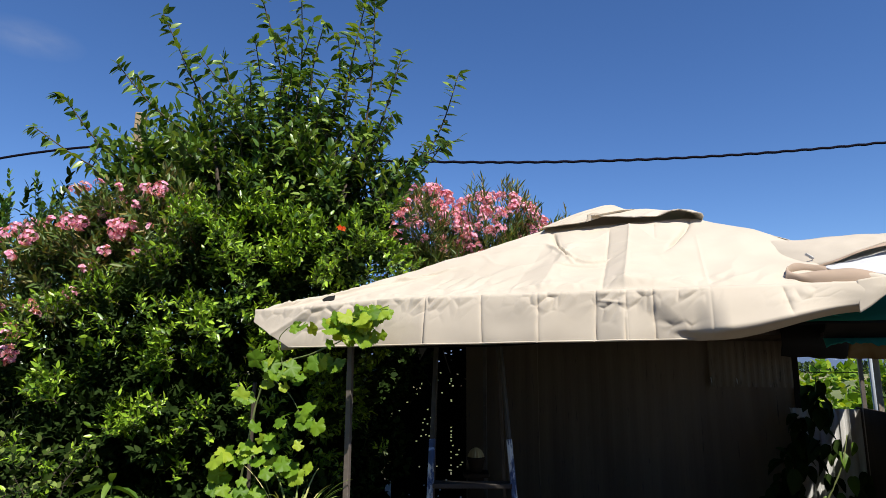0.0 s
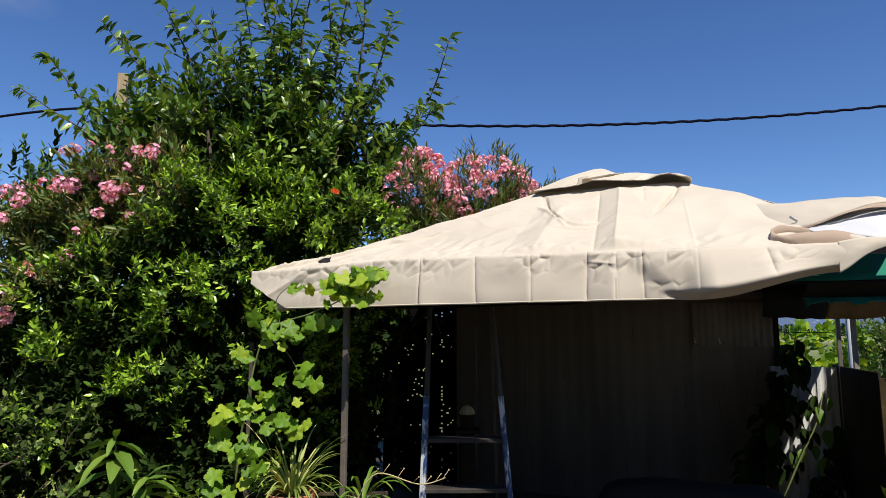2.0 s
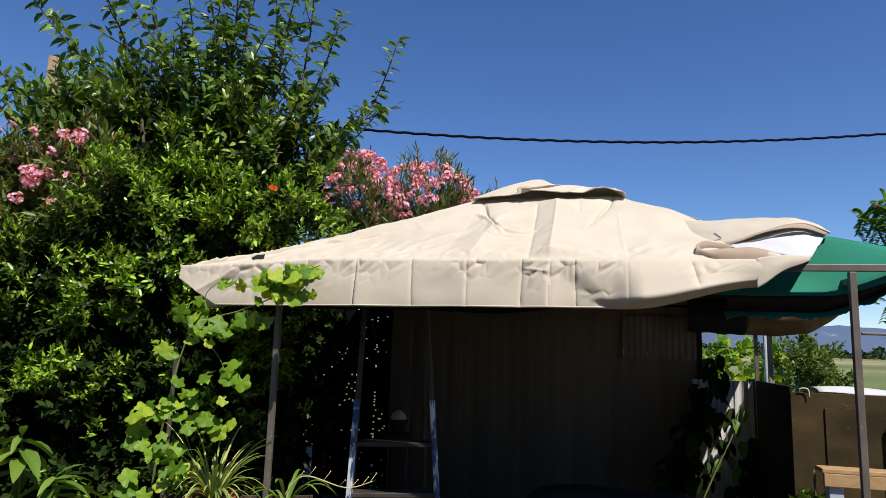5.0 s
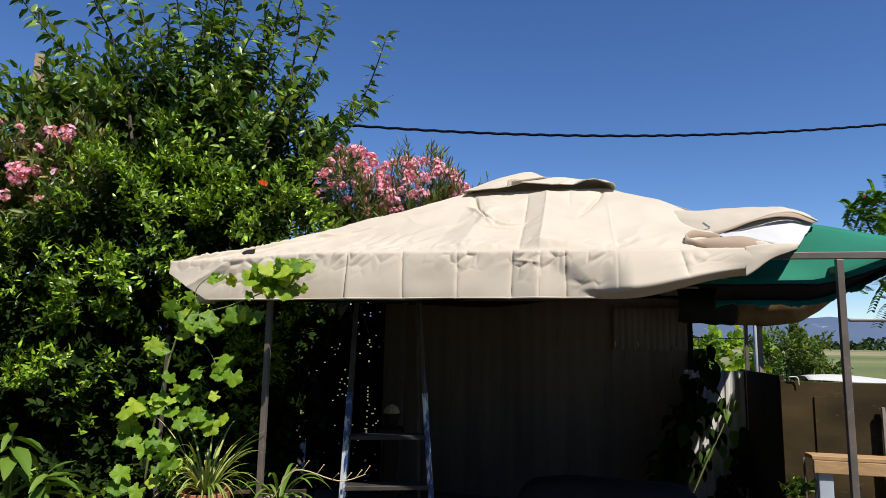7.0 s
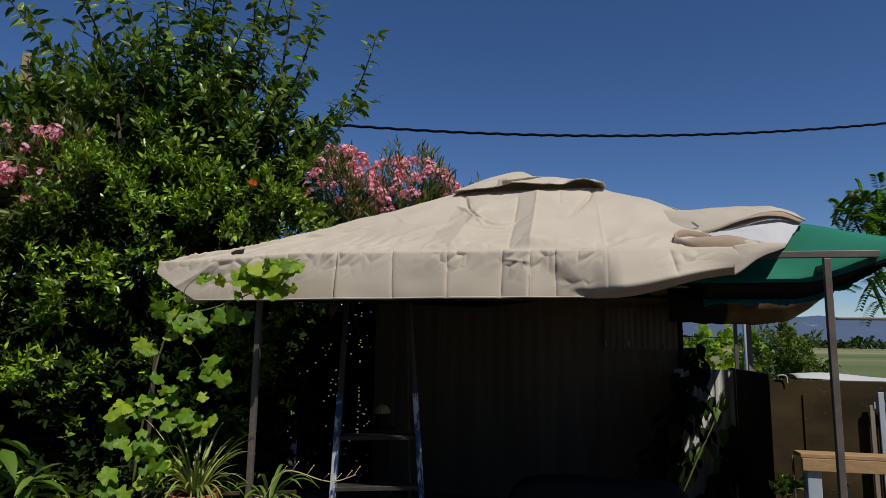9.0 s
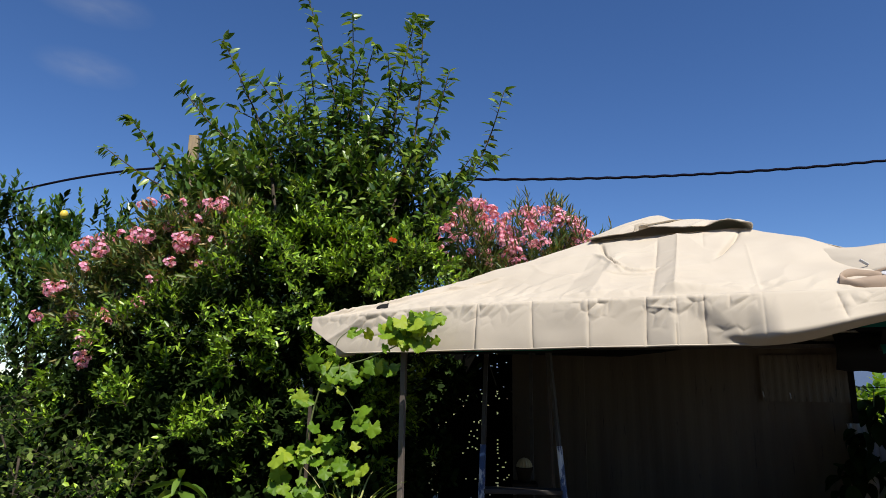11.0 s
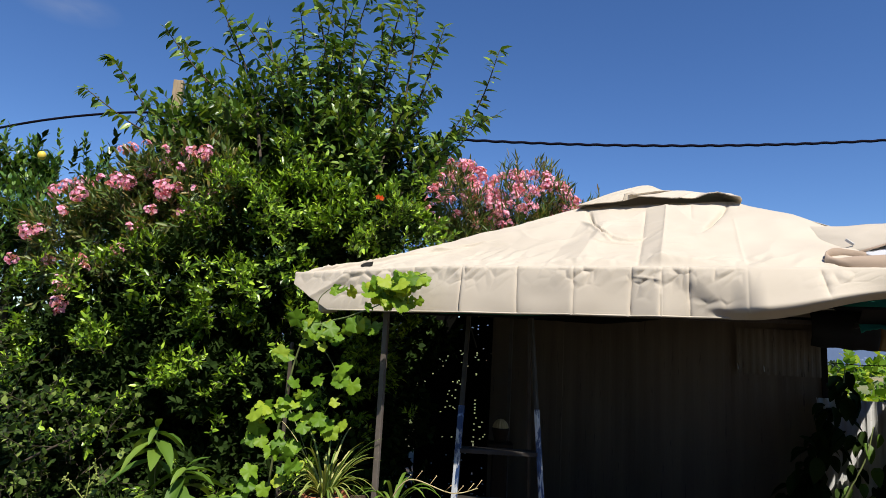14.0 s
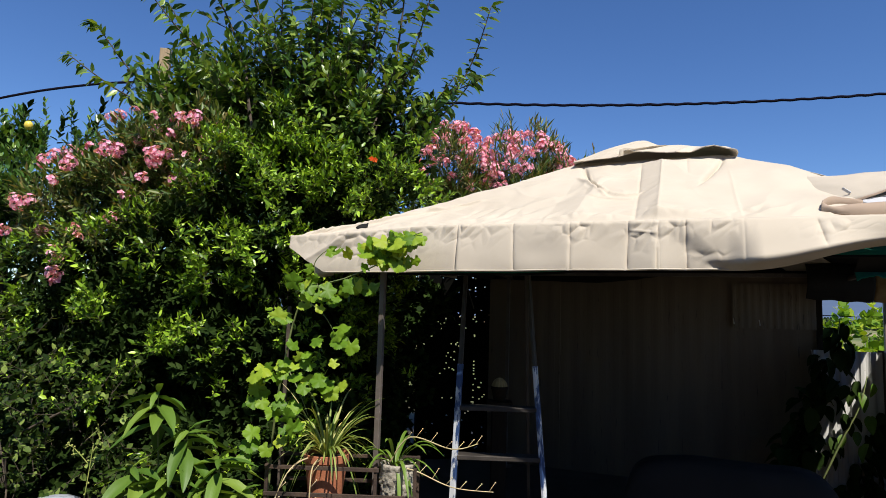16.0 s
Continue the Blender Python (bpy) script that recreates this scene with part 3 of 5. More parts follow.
# ---------- oleanders ----------
def oleander(base, blobs, count, tops, clusters, label, leaf=(0.125, 0.021), lift=1.1, spread=0.35, sizes=((30, 0.085), (19, 0.062), (11, 0.045))):
    ob = bush("oleander_bush", base, blobs, count, leaf, leaf_oleander, label, "bush", tops, 0.26, 10, lift, spread, 0.7, 0.25, -0.3, 3.0, 0.04, "oleanders", 0.08)
    for j, me in enumerate([flower_mesh("blossom", k, r, 0.021) for k, r in sizes]):
        put_shared("blossom", me, petal_pink, ob, [Matrix.Translation(c) @ pose(0, 0, 0, 0, 0, rng.uniform(0, 360)) for c in clusters[j::3]], "pink oleander blossom")
    return ob


def scatter(blobs, count, zmin, face=-1):
    """Flower places on the camera-facing and upper shells of the blobs."""
    w = np.array([b[3] * b[5] for b in blobs])
    out = []
    while len(out) < count:
        b = blobs[rng.choice(len(blobs), p=w / w.sum())]
        d = Vector(rng.normal(0, 1, 3)).normalized()
        if d.y * face < -0.1 or d.z < zmin:
            continue
        out.append(Vector(b[:3]) + Vector((d.x * b[3], d.y * b[4], d.z * b[5])) * 1.06)
    return out


right_blobs = [(-0.25, 6.5, 3.0, 0.5, 0.4, 0.5), (0.55, 6.55, 2.95, 0.55, 0.4, 0.48), (1.0, 6.6, 2.75, 0.4, 0.35, 0.38), (0.2, 6.5, 2.3, 0.9, 0.45, 0.5), (0.4, 6.5, 2.65, 0.8, 0.4, 0.35)]
right_blobs = [(x * 1.125, y * 1.125, 1.55 + (z - 1.55) * 1.125, p * 1.125, q * 1.125, r * 1.125) for x, y, z, p, q, r in right_blobs]
oleander((0.34, 7.37, 0), right_blobs, 2400, [(-0.45, 7.3, 3.05), (0.11, 7.3, 3.3), (0.68, 7.4, 3.2), (1.12, 7.4, 2.95)], scatter(right_blobs[:3], 250, -0.45), "oleander bush covered in pink flowers behind the gazebo")
left_blobs = [(-2.65, 4.95, 2.65, 0.55, 0.3, 0.42), (-3.1, 4.95, 2.25, 0.55, 0.3, 0.5), (-2.3, 4.95, 2.55, 0.5, 0.3, 0.42)]
oleander((-3.0, 5.3, 0), left_blobs, 1500, [(-2.4, 5.2, 2.6), (-2.8, 5.2, 2.8), (-3.3, 5.2, 2.3), (-3.6, 5.2, 1.9)],
         [Vector(p) for p in ((-2.37, 4.55, 2.66), (-2.24, 4.6, 2.96), (-2.60, 4.6, 3.0), (-2.42, 4.6, 2.62), (-2.46, 4.6, 2.68), (-2.89, 4.55, 2.70), (-3.36, 4.5, 2.25), (-2.90, 4.45, 2.06), (-2.44, 4.6, 2.97),
                              (-3.03, 4.45, 1.88), (-3.28, 4.5, 2.27), (-2.99, 4.45, 1.66), (-2.73, 4.5, 2.68), (-2.66, 4.5, 2.15), (-2.17, 4.55, 2.65), (-3.01, 4.5, 2.56), (-3.13, 4.5, 2.42), (-2.86, 4.45, 2.0),
                              (-3.01, 4.45, 1.73), (-3.45, 4.5, 2.04), (-2.59, 4.5, 2.33), (-2.13, 4.6, 2.96), (-2.45, 4.5, 2.46), (-2.80, 4.5, 2.64), (-2.40, 4.55, 2.60))] + scatter(left_blobs[:3], 34, -0.4),
         "oleander bush with scattered pink flowers beside a plum tree", (0.095, 0.024), 0.6, 0.6, ((24, 0.075), (14, 0.055), (8, 0.038)))

# ---------- citrus, rose, hedge ----------
citrus = bush("citrus_tree", (-4.3, 5.7, 0), [(-4.2, 5.6, 2.5, 0.62, 0.45, 0.55), (-3.95, 5.6, 3.0, 0.13, 0.14, 0.36), (-4.19, 5.6, 3.05, 0.11, 0.12, 0.36), (-4.8, 5.6, 3.1, 0.32, 0.3, 0.42), (-4.38, 5.6, 2.95, 0.14, 0.14, 0.34), (-3.62, 5.55, 2.95, 0.16, 0.15, 0.36), (-3.5, 5.5, 2.55, 0.42, 0.3, 0.42),
                                            (-4.5, 5.7, 1.7, 0.8, 0.5, 0.7), (-4.4, 5.7, 0.8, 0.8, 0.5, 0.6)],
              1250, (0.085, 0.036), leaf_citrus, "dark green citrus tree carrying one yellow fruit", "tree", [(-4.3, 5.7, 2.6), (-3.95, 5.6, 3.2), (-4.8, 5.7, 3.2), (-4.19, 5.6, 3.2), (-3.6, 5.55, 3.1)], 0.30, 11, 1.5, 0.3, 0.8, 0.3, -0.02, 3.4, core=160)
bm = bmesh.new()
bmesh.ops.create_icosphere(bm, subdivisions=3, radius=0.036, matrix=pose(-3.93, 5.32, 3.08) @ Matrix.Diagonal((1, 1, 1.15, 1)))
part("fruit", bm, lemon_skin, citrus, "round yellow fruit", True)
bush("rose_bush", (-2.75, 3.85, 0), [(-2.85, 3.8, 0.95, 0.5, 0.3, 0.45), (-2.35, 3.8, 0.8, 0.42, 0.28, 0.38), (-3.2, 3.9, 1.25, 0.4, 0.3, 0.5), (-2.5, 3.75, 0.4, 0.6, 0.3, 0.35), (-3.1, 3.85, 0.5, 0.5, 0.3, 0.5)],
     520, (0.050, 0.038), leaf_rose, "grey-green rose bush with rounded leaves", "bush", [(-2.9, 3.8, 1.1), (-2.4, 3.8, 0.9), (-3.2, 3.9, 1.4)], 0.24, 8, 0.5, 0.5, 1.0, 0.2, 0.10, 5.0, 0.007)
# hedge leaves carry their shade as a near-black colour
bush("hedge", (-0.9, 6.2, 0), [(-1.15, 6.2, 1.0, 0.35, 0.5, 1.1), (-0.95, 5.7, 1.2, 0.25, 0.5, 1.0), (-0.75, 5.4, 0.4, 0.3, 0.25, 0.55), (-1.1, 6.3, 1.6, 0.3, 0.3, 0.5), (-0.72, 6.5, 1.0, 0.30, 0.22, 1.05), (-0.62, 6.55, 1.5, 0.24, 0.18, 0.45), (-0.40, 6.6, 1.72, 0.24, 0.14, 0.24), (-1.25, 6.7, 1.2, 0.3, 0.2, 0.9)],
     2300, (0.07, 0.05), leaf_shade, "leafy hedge behind the gazebo, its shade put into near-black leaves", "hedge", [(-1.1, 6.4, 1.6), (-1.0, 6.2, 1.5), (-1.0, 6.0, 1.4)], 0.2, 9, 0.4, 0.5, 1.0, 0.22, -0.3, 3.0, 0.02, core=1700)

# undergrowth added as a dark backing, so gaps between bushes look shaded
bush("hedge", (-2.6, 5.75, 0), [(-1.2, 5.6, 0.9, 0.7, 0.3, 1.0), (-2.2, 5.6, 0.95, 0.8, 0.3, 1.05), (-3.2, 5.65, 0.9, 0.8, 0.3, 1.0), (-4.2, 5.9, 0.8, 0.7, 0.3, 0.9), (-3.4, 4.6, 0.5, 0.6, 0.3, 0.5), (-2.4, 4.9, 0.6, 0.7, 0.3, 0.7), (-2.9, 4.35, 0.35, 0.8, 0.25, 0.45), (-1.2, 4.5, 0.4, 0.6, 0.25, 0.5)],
     2600, (0.08, 0.055), leaf_shade, "added undergrowth of near-black leaves, standing in for shade behind the bushes", "hedge", [(-1.2, 5.6, 1.2), (-2.2, 5.6, 1.3), (-3.2, 5.7, 1.2), (-4.2, 5.9, 1.1)], 0.2, 9, 0.4, 0.5, 1.0, 0.3, -0.6, 3.0, core=900)

# ---------- trees beyond the fence ----------
bush("orchard_tree", (7.1, 9.6, 0), [(7.1, 9.6, 1.35, 0.62, 0.5, 0.42), (6.75, 9.5, 1.1, 0.45, 0.4, 0.4), (7.45, 9.6, 1.1, 0.4, 0.4, 0.35), (7.15, 9.6, 1.75, 0.22, 0.2, 0.28)], 900, (0.08, 0.04), leaf_far,
     "small round green orchard tree beyond the fence", "tree", [(6.8, 9.5, 1.3), (7.2, 9.6, 1.6), (7.4, 9.6, 1.2)], 0.22, 9, 0.7, 0.5, 0.9, 0.3, -0.2, 3.0, 0.05)
bush("vine_thicket", (5.4, 8.6, 0), [(5.0, 8.5, 1.3, 0.45, 0.3, 0.5), (5.7, 8.7, 1.35, 0.4, 0.3, 0.5), (4.6, 8.4, 0.9, 0.4, 0.3, 0.6), (5.4, 8.6, 0.7, 0.8, 0.3, 0.6)], 210, (0.13, 0.11), leaf_grape,
     "bright green grapevines in the sun beyond the wall", "vine", [(5.0, 8.5, 1.4), (5.7, 8.7, 1.5)], 0.3, 7, 0.6, 0.6, 1.0, 0.3, -0.3, 2.5, 0.03)

mimosa = thing("mimosa_tree", (7.6, 7.2, 0), "silk tree with feathery green leaves and a few pink tufts", "tree")
tops = [(6.25, 7.0, 3.2), (6.55, 7.0, 3.45), (6.5, 7.0, 2.4), (7.4, 7.3, 3.6), (6.95, 7.3, 2.9), (8.3, 7.4, 3.4)]
part("trunk", trunk_mesh((7.6, 7.2, 0), tops, 0.08, 0.01), bark, mimosa, smooth=True)
LP, LD, LN = [], [], []
for t in tops + [(6.7, 6.9, 3.1), (6.95, 7.1, 3.4), (7.2, 7.2, 3.1), (7.8, 7.4, 3.0)]:
    for k in range(20):
        d = Vector(rng.normal(0, 1, 3)) + Vector((-0.3, 0, 0.25))
        d.normalize()
        s = d.cross(Vector((0, 0, 1))).normalized()
        start = Vector(t) + Vector(rng.normal(0, 0.12, 3))
        for j in range(14):
            p = start + d * (0.02 + j * 0.024) + Vector((0, 0, -0.0009 * j * j))
            for sgn in (-1, 1):
                LP.append(p)
                LD.append(s * sgn + d * 0.5)
                LN.append(Vector((0, 0, 1)) + Vector(rng.normal(0, 0.15, 3)))
part("crown", leaf_mesh("crown", np.array(LP), np.array(LD), np.array(LN), 0.095, 0.042, 0.15), leaf_mimosa, mimosa)
put_shared("flower_tuft", flower_mesh("flower_tuft", 12, 0.03, 0.03), petal_pink, mimosa, [Matrix.Translation(p) for p in ((6.18, 6.9, 3.42), (6.95, 6.9, 3.5))], "pink tuft")

# ---------- far woods at the field's edge ----------
FAR = 9000
V = np.stack([rng.uniform(0, 1, FAR), rng.uniform(0, 1, FAR)], 1)
ang = np.radians(20 + 60 * V[:, 0])
tall = 5.2 + 2.2 * np.sin(V[:, 0] * 90) + 1.3 * np.sin(V[:, 0] * 341)
P = np.stack([np.sin(ang) * 520, np.cos(ang) * 520, tall * V[:, 1] ** 1.2], 1)
P[:, :2] *= (1 + 0.03 * rng.normal(size=(FAR, 1)))
single("far_woods", leaf_mesh("far_woods", P, rng.normal(size=(FAR, 3)) + np.array([0, 0, 0.8]), rng.normal(size=(FAR, 3)), 2.2, 2.0), leaf_wood, "dark line of distant trees at the field's edge", "woods", "stuff")


# ---------- gazebo frame ----------
gazebo = thing("gazebo", gz(1.53, 1.5, 0), "brown square-post metal gazebo frame standing in the yard", "gazebo")
for a, b in ((0, 0), (3.06, 0), (0.0, 3.0), (3.35, 3.0)):
    post = part("post", boxed(gpose(a, b, 0.98 + (0.016 if b == 0 else 0)), 0.032, 0.032, 1.96 + (0.032 if b == 0 else 0), 0.003), frame_paint, gazebo)
    part("foot_plate", boxed(gpose(a, b, 0.008), 0.14, 0.14, 0.016, 0.003), frame_paint, post)
for p, q in (((-0.25, 0), (3.30, 0)), ((-0.25, 3.0), (3.32, 3.0)), ((0, 0.02), (0, 3.2)), ((3.06, 0.02), (3.06, 3.2))):
    lift = (2.012 if p[1] == 0 else 1.978) if p[1] == q[1] else 1.945
    part("beam", beam(gz(*p, lift), gz(*q, lift), 0.03, 0.035, 0.003), frame_paint, gazebo)
for a, b, c, d in ((0, 0, 1.1, 1.1), (0, 3.0, 1.1, 1.9)):
    part("rafter", beam(gz(a, b, 1.95), gz(c, d, 2.50), 0.025, 0.025, 0.003), frame_paint, gazebo)
for p, q in (((1.1, 1.1), (1.96, 1.1)), ((1.1, 1.9), (1.96, 1.9)), ((1.1, 1.1), (1.1, 1.9)), ((1.96, 1.1), (1.96, 1.9))):
    part("ring_bar", beam(gz(*p, 2.5), gz(*q, 2.5), 0.025, 0.025, 0.003), frame_paint, gazebo)


# ---------- the new beige canopy ----------
def crease(x, x0, w, h):
    return h * math.exp(-abs(x - x0) / w)


def ripple(a, b, k=1.0):
    p = Vector((a, b, 0))
    return k * (0.016 * noise.noise(p * 2.3) + 0.007 * noise.noise(Vector((a * 7, b * 2.5, 4))))


def sharp(x, y, z=0.0):
    """Noise with sharp ridges, 0 to 1."""
    return (1 - abs(noise.noise(Vector((x, y, z))))) ** 4


def facet(a, a0, a1, h, back=0.35):
    """A plane that climbs from a0 to a1, then falls off slowly."""
    if a < a0:
        return 0.0
    if a < a1:
        return h * (a - a0) / (a1 - a0)
    return h * math.exp(-(a - a1) / back)


def band(x, lo, hi, soft=0.04):
    return smoothstep(x, lo - soft, lo + soft) * (1 - smoothstep(x, hi - soft, hi + soft))


def crumple(x, y, z=0.0):
    """Flat cells that meet in sharp valleys, 0 at a valley to 0.4 inside."""
    d = noise.voronoi(Vector((x, y, z)))[0]
    return min(d[1] - d[0], 0.4)


def spot(a, v, a0, v0, ra, rv):
    return math.exp(-((a - a0) / ra) ** 2 - ((v - v0) / rv) ** 2)


def front_z(a, v):
    """Height of the front slope, v from the vent down to the eave."""
    eave = 1.985 + 0.045 * smoothstep(a, -0.6, 0.5)
    z = 2.63 + (eave - 2.63) * v - 0.035 * math.sin(math.pi * v)
    z -= 0.024 * math.sin(math.pi * v ** 1.4) * (1 - smoothstep(a, 0.3, 1.1))
    z += 0.03 * smoothstep(a, 1.95, 2.4) * math.sin(math.pi * v) * (1 - 0.6 * smoothstep(a, 2.3, 2.5))
    return z


def front(u, v):
    al, ar = 1.05 - 1.64 * v, min(2.0 + 1.15 * v, 2.62)
    a = al + (ar - al) * u
    b = 1.0 - 1.12 * v
    free = math.sin(math.pi * min(max(v, 0.03), 0.97)) ** 0.5
    d = ripple(a, b * 2, 0.9 * free)
    # packing folds: flat facets that meet in sharp lines
    d += facet(a, 1.475 - 0.02 * (1 - v), 1.585, 0.042, 0.22) * smoothstep(v, 0.0, 0.15)
    d += facet(a - 0.10 * (1 - v), 0.98, 1.15, 0.030, 0.12) * band(v, 0.35, 1.1, 0.12)
    d += (crease(a, 1.475 - 0.02 * (1 - v), 0.006, -0.006) + crease(a, 1.588, 0.005, 0.005)) * band(v, 0.15, 1.1, 0.05)
    d += crease(a, 1.98, 0.005, 0.004) * band(v, 0.3, 1.1, 0.1)
    d += crease(a, 1.74, 0.012, -0.006) * band(v, 0.05, 0.3, 0.05)
    d += crease(a - 0.36 * v, 1.04, 0.013, -0.038) * band(v, 0.1, 0.52, 0.08)
    d += crease(a - 0.62 * v, 0.90, 0.011, 0.024) * band(v, 0.28, 0.62, 0.06)
    d += crease(a + 0.36 * v, 1.98, 0.013, -0.036) * band(v, 0.06, 0.45, 0.1)
    # a sagging loop between two folds
    loop = 0.60 - 0.42 * (abs(a - 1.38) / 0.26) ** 2.2
    d += crease(v, loop, 0.010, 0.022) * band(a, 1.12, 1.47, 0.03)
    d += 0.030 * (crumple(a * 7 + v * 2, v * 4.5, 2) - 0.2) * (spot(a, v, 1.22, 0.52, 0.10, 0.14) + spot(a, v, 1.95, 0.9, 0.2, 0.06) + spot(a, v, 0.55, 0.75, 0.35, 0.15))
    d += 0.022 * (crumple(a * 8, v * 9, 6) - 0.2) * smoothstep(v, 0.84, 0.94) * (1 - smoothstep(a, 1.98, 2.2))
    d += crease(v, 0.66, 0.008, 0.014) * band(a, 1.2, 1.44, 0.02) + crease(v, 0.27, 0.010, 0.009) * band(a, 1.2, 1.44, 0.03)
    # drag lines towards the low corner
    for k, (c, h) in enumerate(((1.50, 0.026), (1.66, -0.022), (1.86, 0.022), (2.05, -0.020), (1.25, 0.015))):
        d += crease(a + (1.9 + 0.25 * k) * v, c + 0.04 * noise.noise(Vector((a * 3, k, 0))), 0.014, 1.15 * h) * smoothstep(v, 0.45 + 0.05 * k, 0.65 + 0.05 * k) * (1 - smoothstep(a, 0.7, 1.0))
    d += 0.009 * sharp(a * 6 + v * 3, v * 5, 3) * smoothstep(v, 0.72, 0.95)
    d += 0.006 * free * (sharp(a * 2.2 - v * 3.5, a * 2.8 + v * 2.0, 11) ** 2) * (1 - smoothstep(a, 1.5, 2.0))
    d += 0.010 * free * sharp(a * 1.6 + v * 2.6, a * 0.8 - v * 1.4, 7)
    d *= 1.2
    return gz(a, b - 0.5 * d * (1 - 0.7 * smoothstep(v, 0.93, 1)), front_z(a, v) + 0.85 * d * (1 - 0.9 * smoothstep(v, 0.93, 1)))


EAVE_FOLDS = (0.22, 0.525, 0.84, 1.15, 1.445, 1.59, 1.72, 1.98)


def valance(u, v):
    a = -0.59 + 3.21 * u + 0.27 * max(0.0, (v - 0.32) / 0.68) * (1 - smoothstep(u, 0.0, 0.14))
    top = front_z(a, 1.0) + 0.004
    past = smoothstep(a, 1.85, 2.2)
    low = 1.752 + 0.017 * (a + 0.5) / 1.5 + 0.125 * smoothstep(a, 1.98, 2.64)
    z = top + (low - top) * v
    push = 0.014 + 0.016 * math.sin(math.pi * v * 0.6)
    # each stretch between two packing folds is a plane of its own
    for k, x in enumerate(EAVE_FOLDS[:-1]):
        y = EAVE_FOLDS[k + 1]
        if x <= a < y:
            f = (a - x) / (y - x)
            push += (0.030 * f - 0.004, 0.040 * (1 - f), 0.044 * f, 0.040 * (1 - f), 0.038 * f, 0.030 * (1 - f), 0.004 * f)[k] * (0.45 + 0.55 * v)
        push += crease(a + (0.010 * math.sin(5.0 * k + 1) + 0.006 * noise.noise(Vector((k, v * 3, 5)))) * (v - 0.1), x, 0.006, -0.014 * (0.55 + 0.9 * abs(noise.noise(Vector((k * 3.7, v * 2.2, 1))))))
    # a full bulge that hangs over a slanting fold
    push += crease(a, 1.98, 0.006, -0.004)
    diag = 1.60 + 0.17 * v + 0.05 * v * v
    full = smoothstep(a, diag - 0.012, diag + 0.13)
    push += 0.024 * full * math.sin(math.pi * min(0.12 + 0.8 * v, 1)) * (1 - smoothstep(a, 1.9, 2.3))
    push -= 0.030 * smoothstep(v, 0.80, 1.0) * smoothstep(a, diag, diag + 0.1)
    # past the last fold it hangs as one slanting sheet and turns under at its foot
    slant = smoothstep(a, 1.90, 2.06)
    push += slant * (1 - 0.95 * smoothstep(a, 2.25, 2.60)) * 0.085 * min(v / 0.78, 1)
    push -= past * 0.10 * smoothstep(v, 0.86, 1.0)
    push += 0.012 * noise.noise(Vector((a * 3.1, v * 1.6, 8)))
    pucker = 0.75 * math.exp(-v * 5.5) * (1 - smoothstep(a, 1.9, 2.1))
    for a0, v0, ra, rv in ((1.20, 0.2, 0.09, 0.2), (1.50, 0.25, 0.07, 0.28), (1.66, 0.22, 0.07, 0.16), (1.88, 0.18, 0.10, 0.12), (2.36, 0.3, 0.12, 0.18), (0.55, 0.2, 0.12, 0.2), (0.0, 0.4, 0.25, 0.4), (1.82, 0.72, 0.08, 0.1)):
        pucker += spot(a, v, a0, v0, ra, rv)
    push += 0.028 * (crumple(a * 14 + 2.0 * v, v * 2.6 - a * 2, 1) - 0.2) * min(pucker, 1.2)
    push += crease(a - 0.03 * v, 2.29, 0.010, -0.014) * band(v, 0.1, 0.75, 0.1)
    push += crease(v - 0.5 * (a - 1.5), 0.22, 0.03, 0.008) * band(a, 1.46, 1.58, 0.02)
    push += 0.02 * crease(a + 0.5 - 0.22 * (1 - v) * 2, -0.1, 0.08, 1.0) * (1 - smoothstep(a, -0.2, 0.1))
    return gz(a, -0.12 - push * smoothstep(v, -0.08, 0.06), z)


canopy = thing("canopy_cover", gz(1.5, 1.5, 2.0), "beige canvas canopy draped loosely, one corner folded back", "canopy")
thick(part("front_panel", sheet(front, 420, 150), beige, canopy, smooth=True), 0.004)
thick(part("valance", sheet(valance, 620, 56), beige, canopy, smooth=True), 0.004)
# stitched hem along the valance
hem = [valance(k / 160, 1.0) + Vector((0, 0, 0.006)) - GN * 0.003 for k in range(129)]
part("hem", tube(bmesh.new(), hem, 0.005, 5), beige, canopy, smooth=True)


def side_left(u, v):
    b0, b1 = 1.0 - 1.12 * v, 2.0 + 1.12 * v
    b = b0 + (b1 - b0) * u
    a = 1.05 - 1.64 * v
    return gz(a, b, front_z(a, v) - 0.05 * math.sin(math.pi * u) * v + ripple(a, b))


def side_back(u, v):
    al, ar = 1.05 - 1.64 * v, 2.0 + 1.1 * v
    a = al + (ar - al) * u
    return gz(a, 2.0 + 1.12 * v, front_z(1.0, v) + ripple(a, 2))


def side_right(u, v):
    b0, b1 = 1.0 - 0.62 * v, 2.0 + 0.62 * v
    return gz(2.0 + 0.62 * v, b0 + (b1 - b0) * u, 2.63 - 0.36 * v + ripple(u, v))


thick(part("left_panel", sheet(side_left, 40, 30), beige, canopy, smooth=True), 0.004)
thick(part("back_panel", sheet(side_back, 40, 30), beige, canopy, smooth=True), 0.004)
thick(part("right_panel", sheet(side_right, 30, 20), beige, canopy, smooth=True), 0.004)


def valance_left(u, v):
    b = -0.12 + 3.2 * u
    a = -0.59 + 0.27 * max(0.0, (v - 0.32) / 0.68) * (1 - smoothstep(u, 0, 0.1)) - 0.02 * v * smoothstep(u, 0, 0.2)
    z = front_z(-0.59, 1) - 0.05 * math.sin(math.pi * u)
    return gz(a, b, z + (1.755 + 0.17 * smoothstep(u, 0.1, 0.4) - z) * v)


thick(part("left_valance", sheet(valance_left, 60, 10), beige, canopy, smooth=True), 0.004)


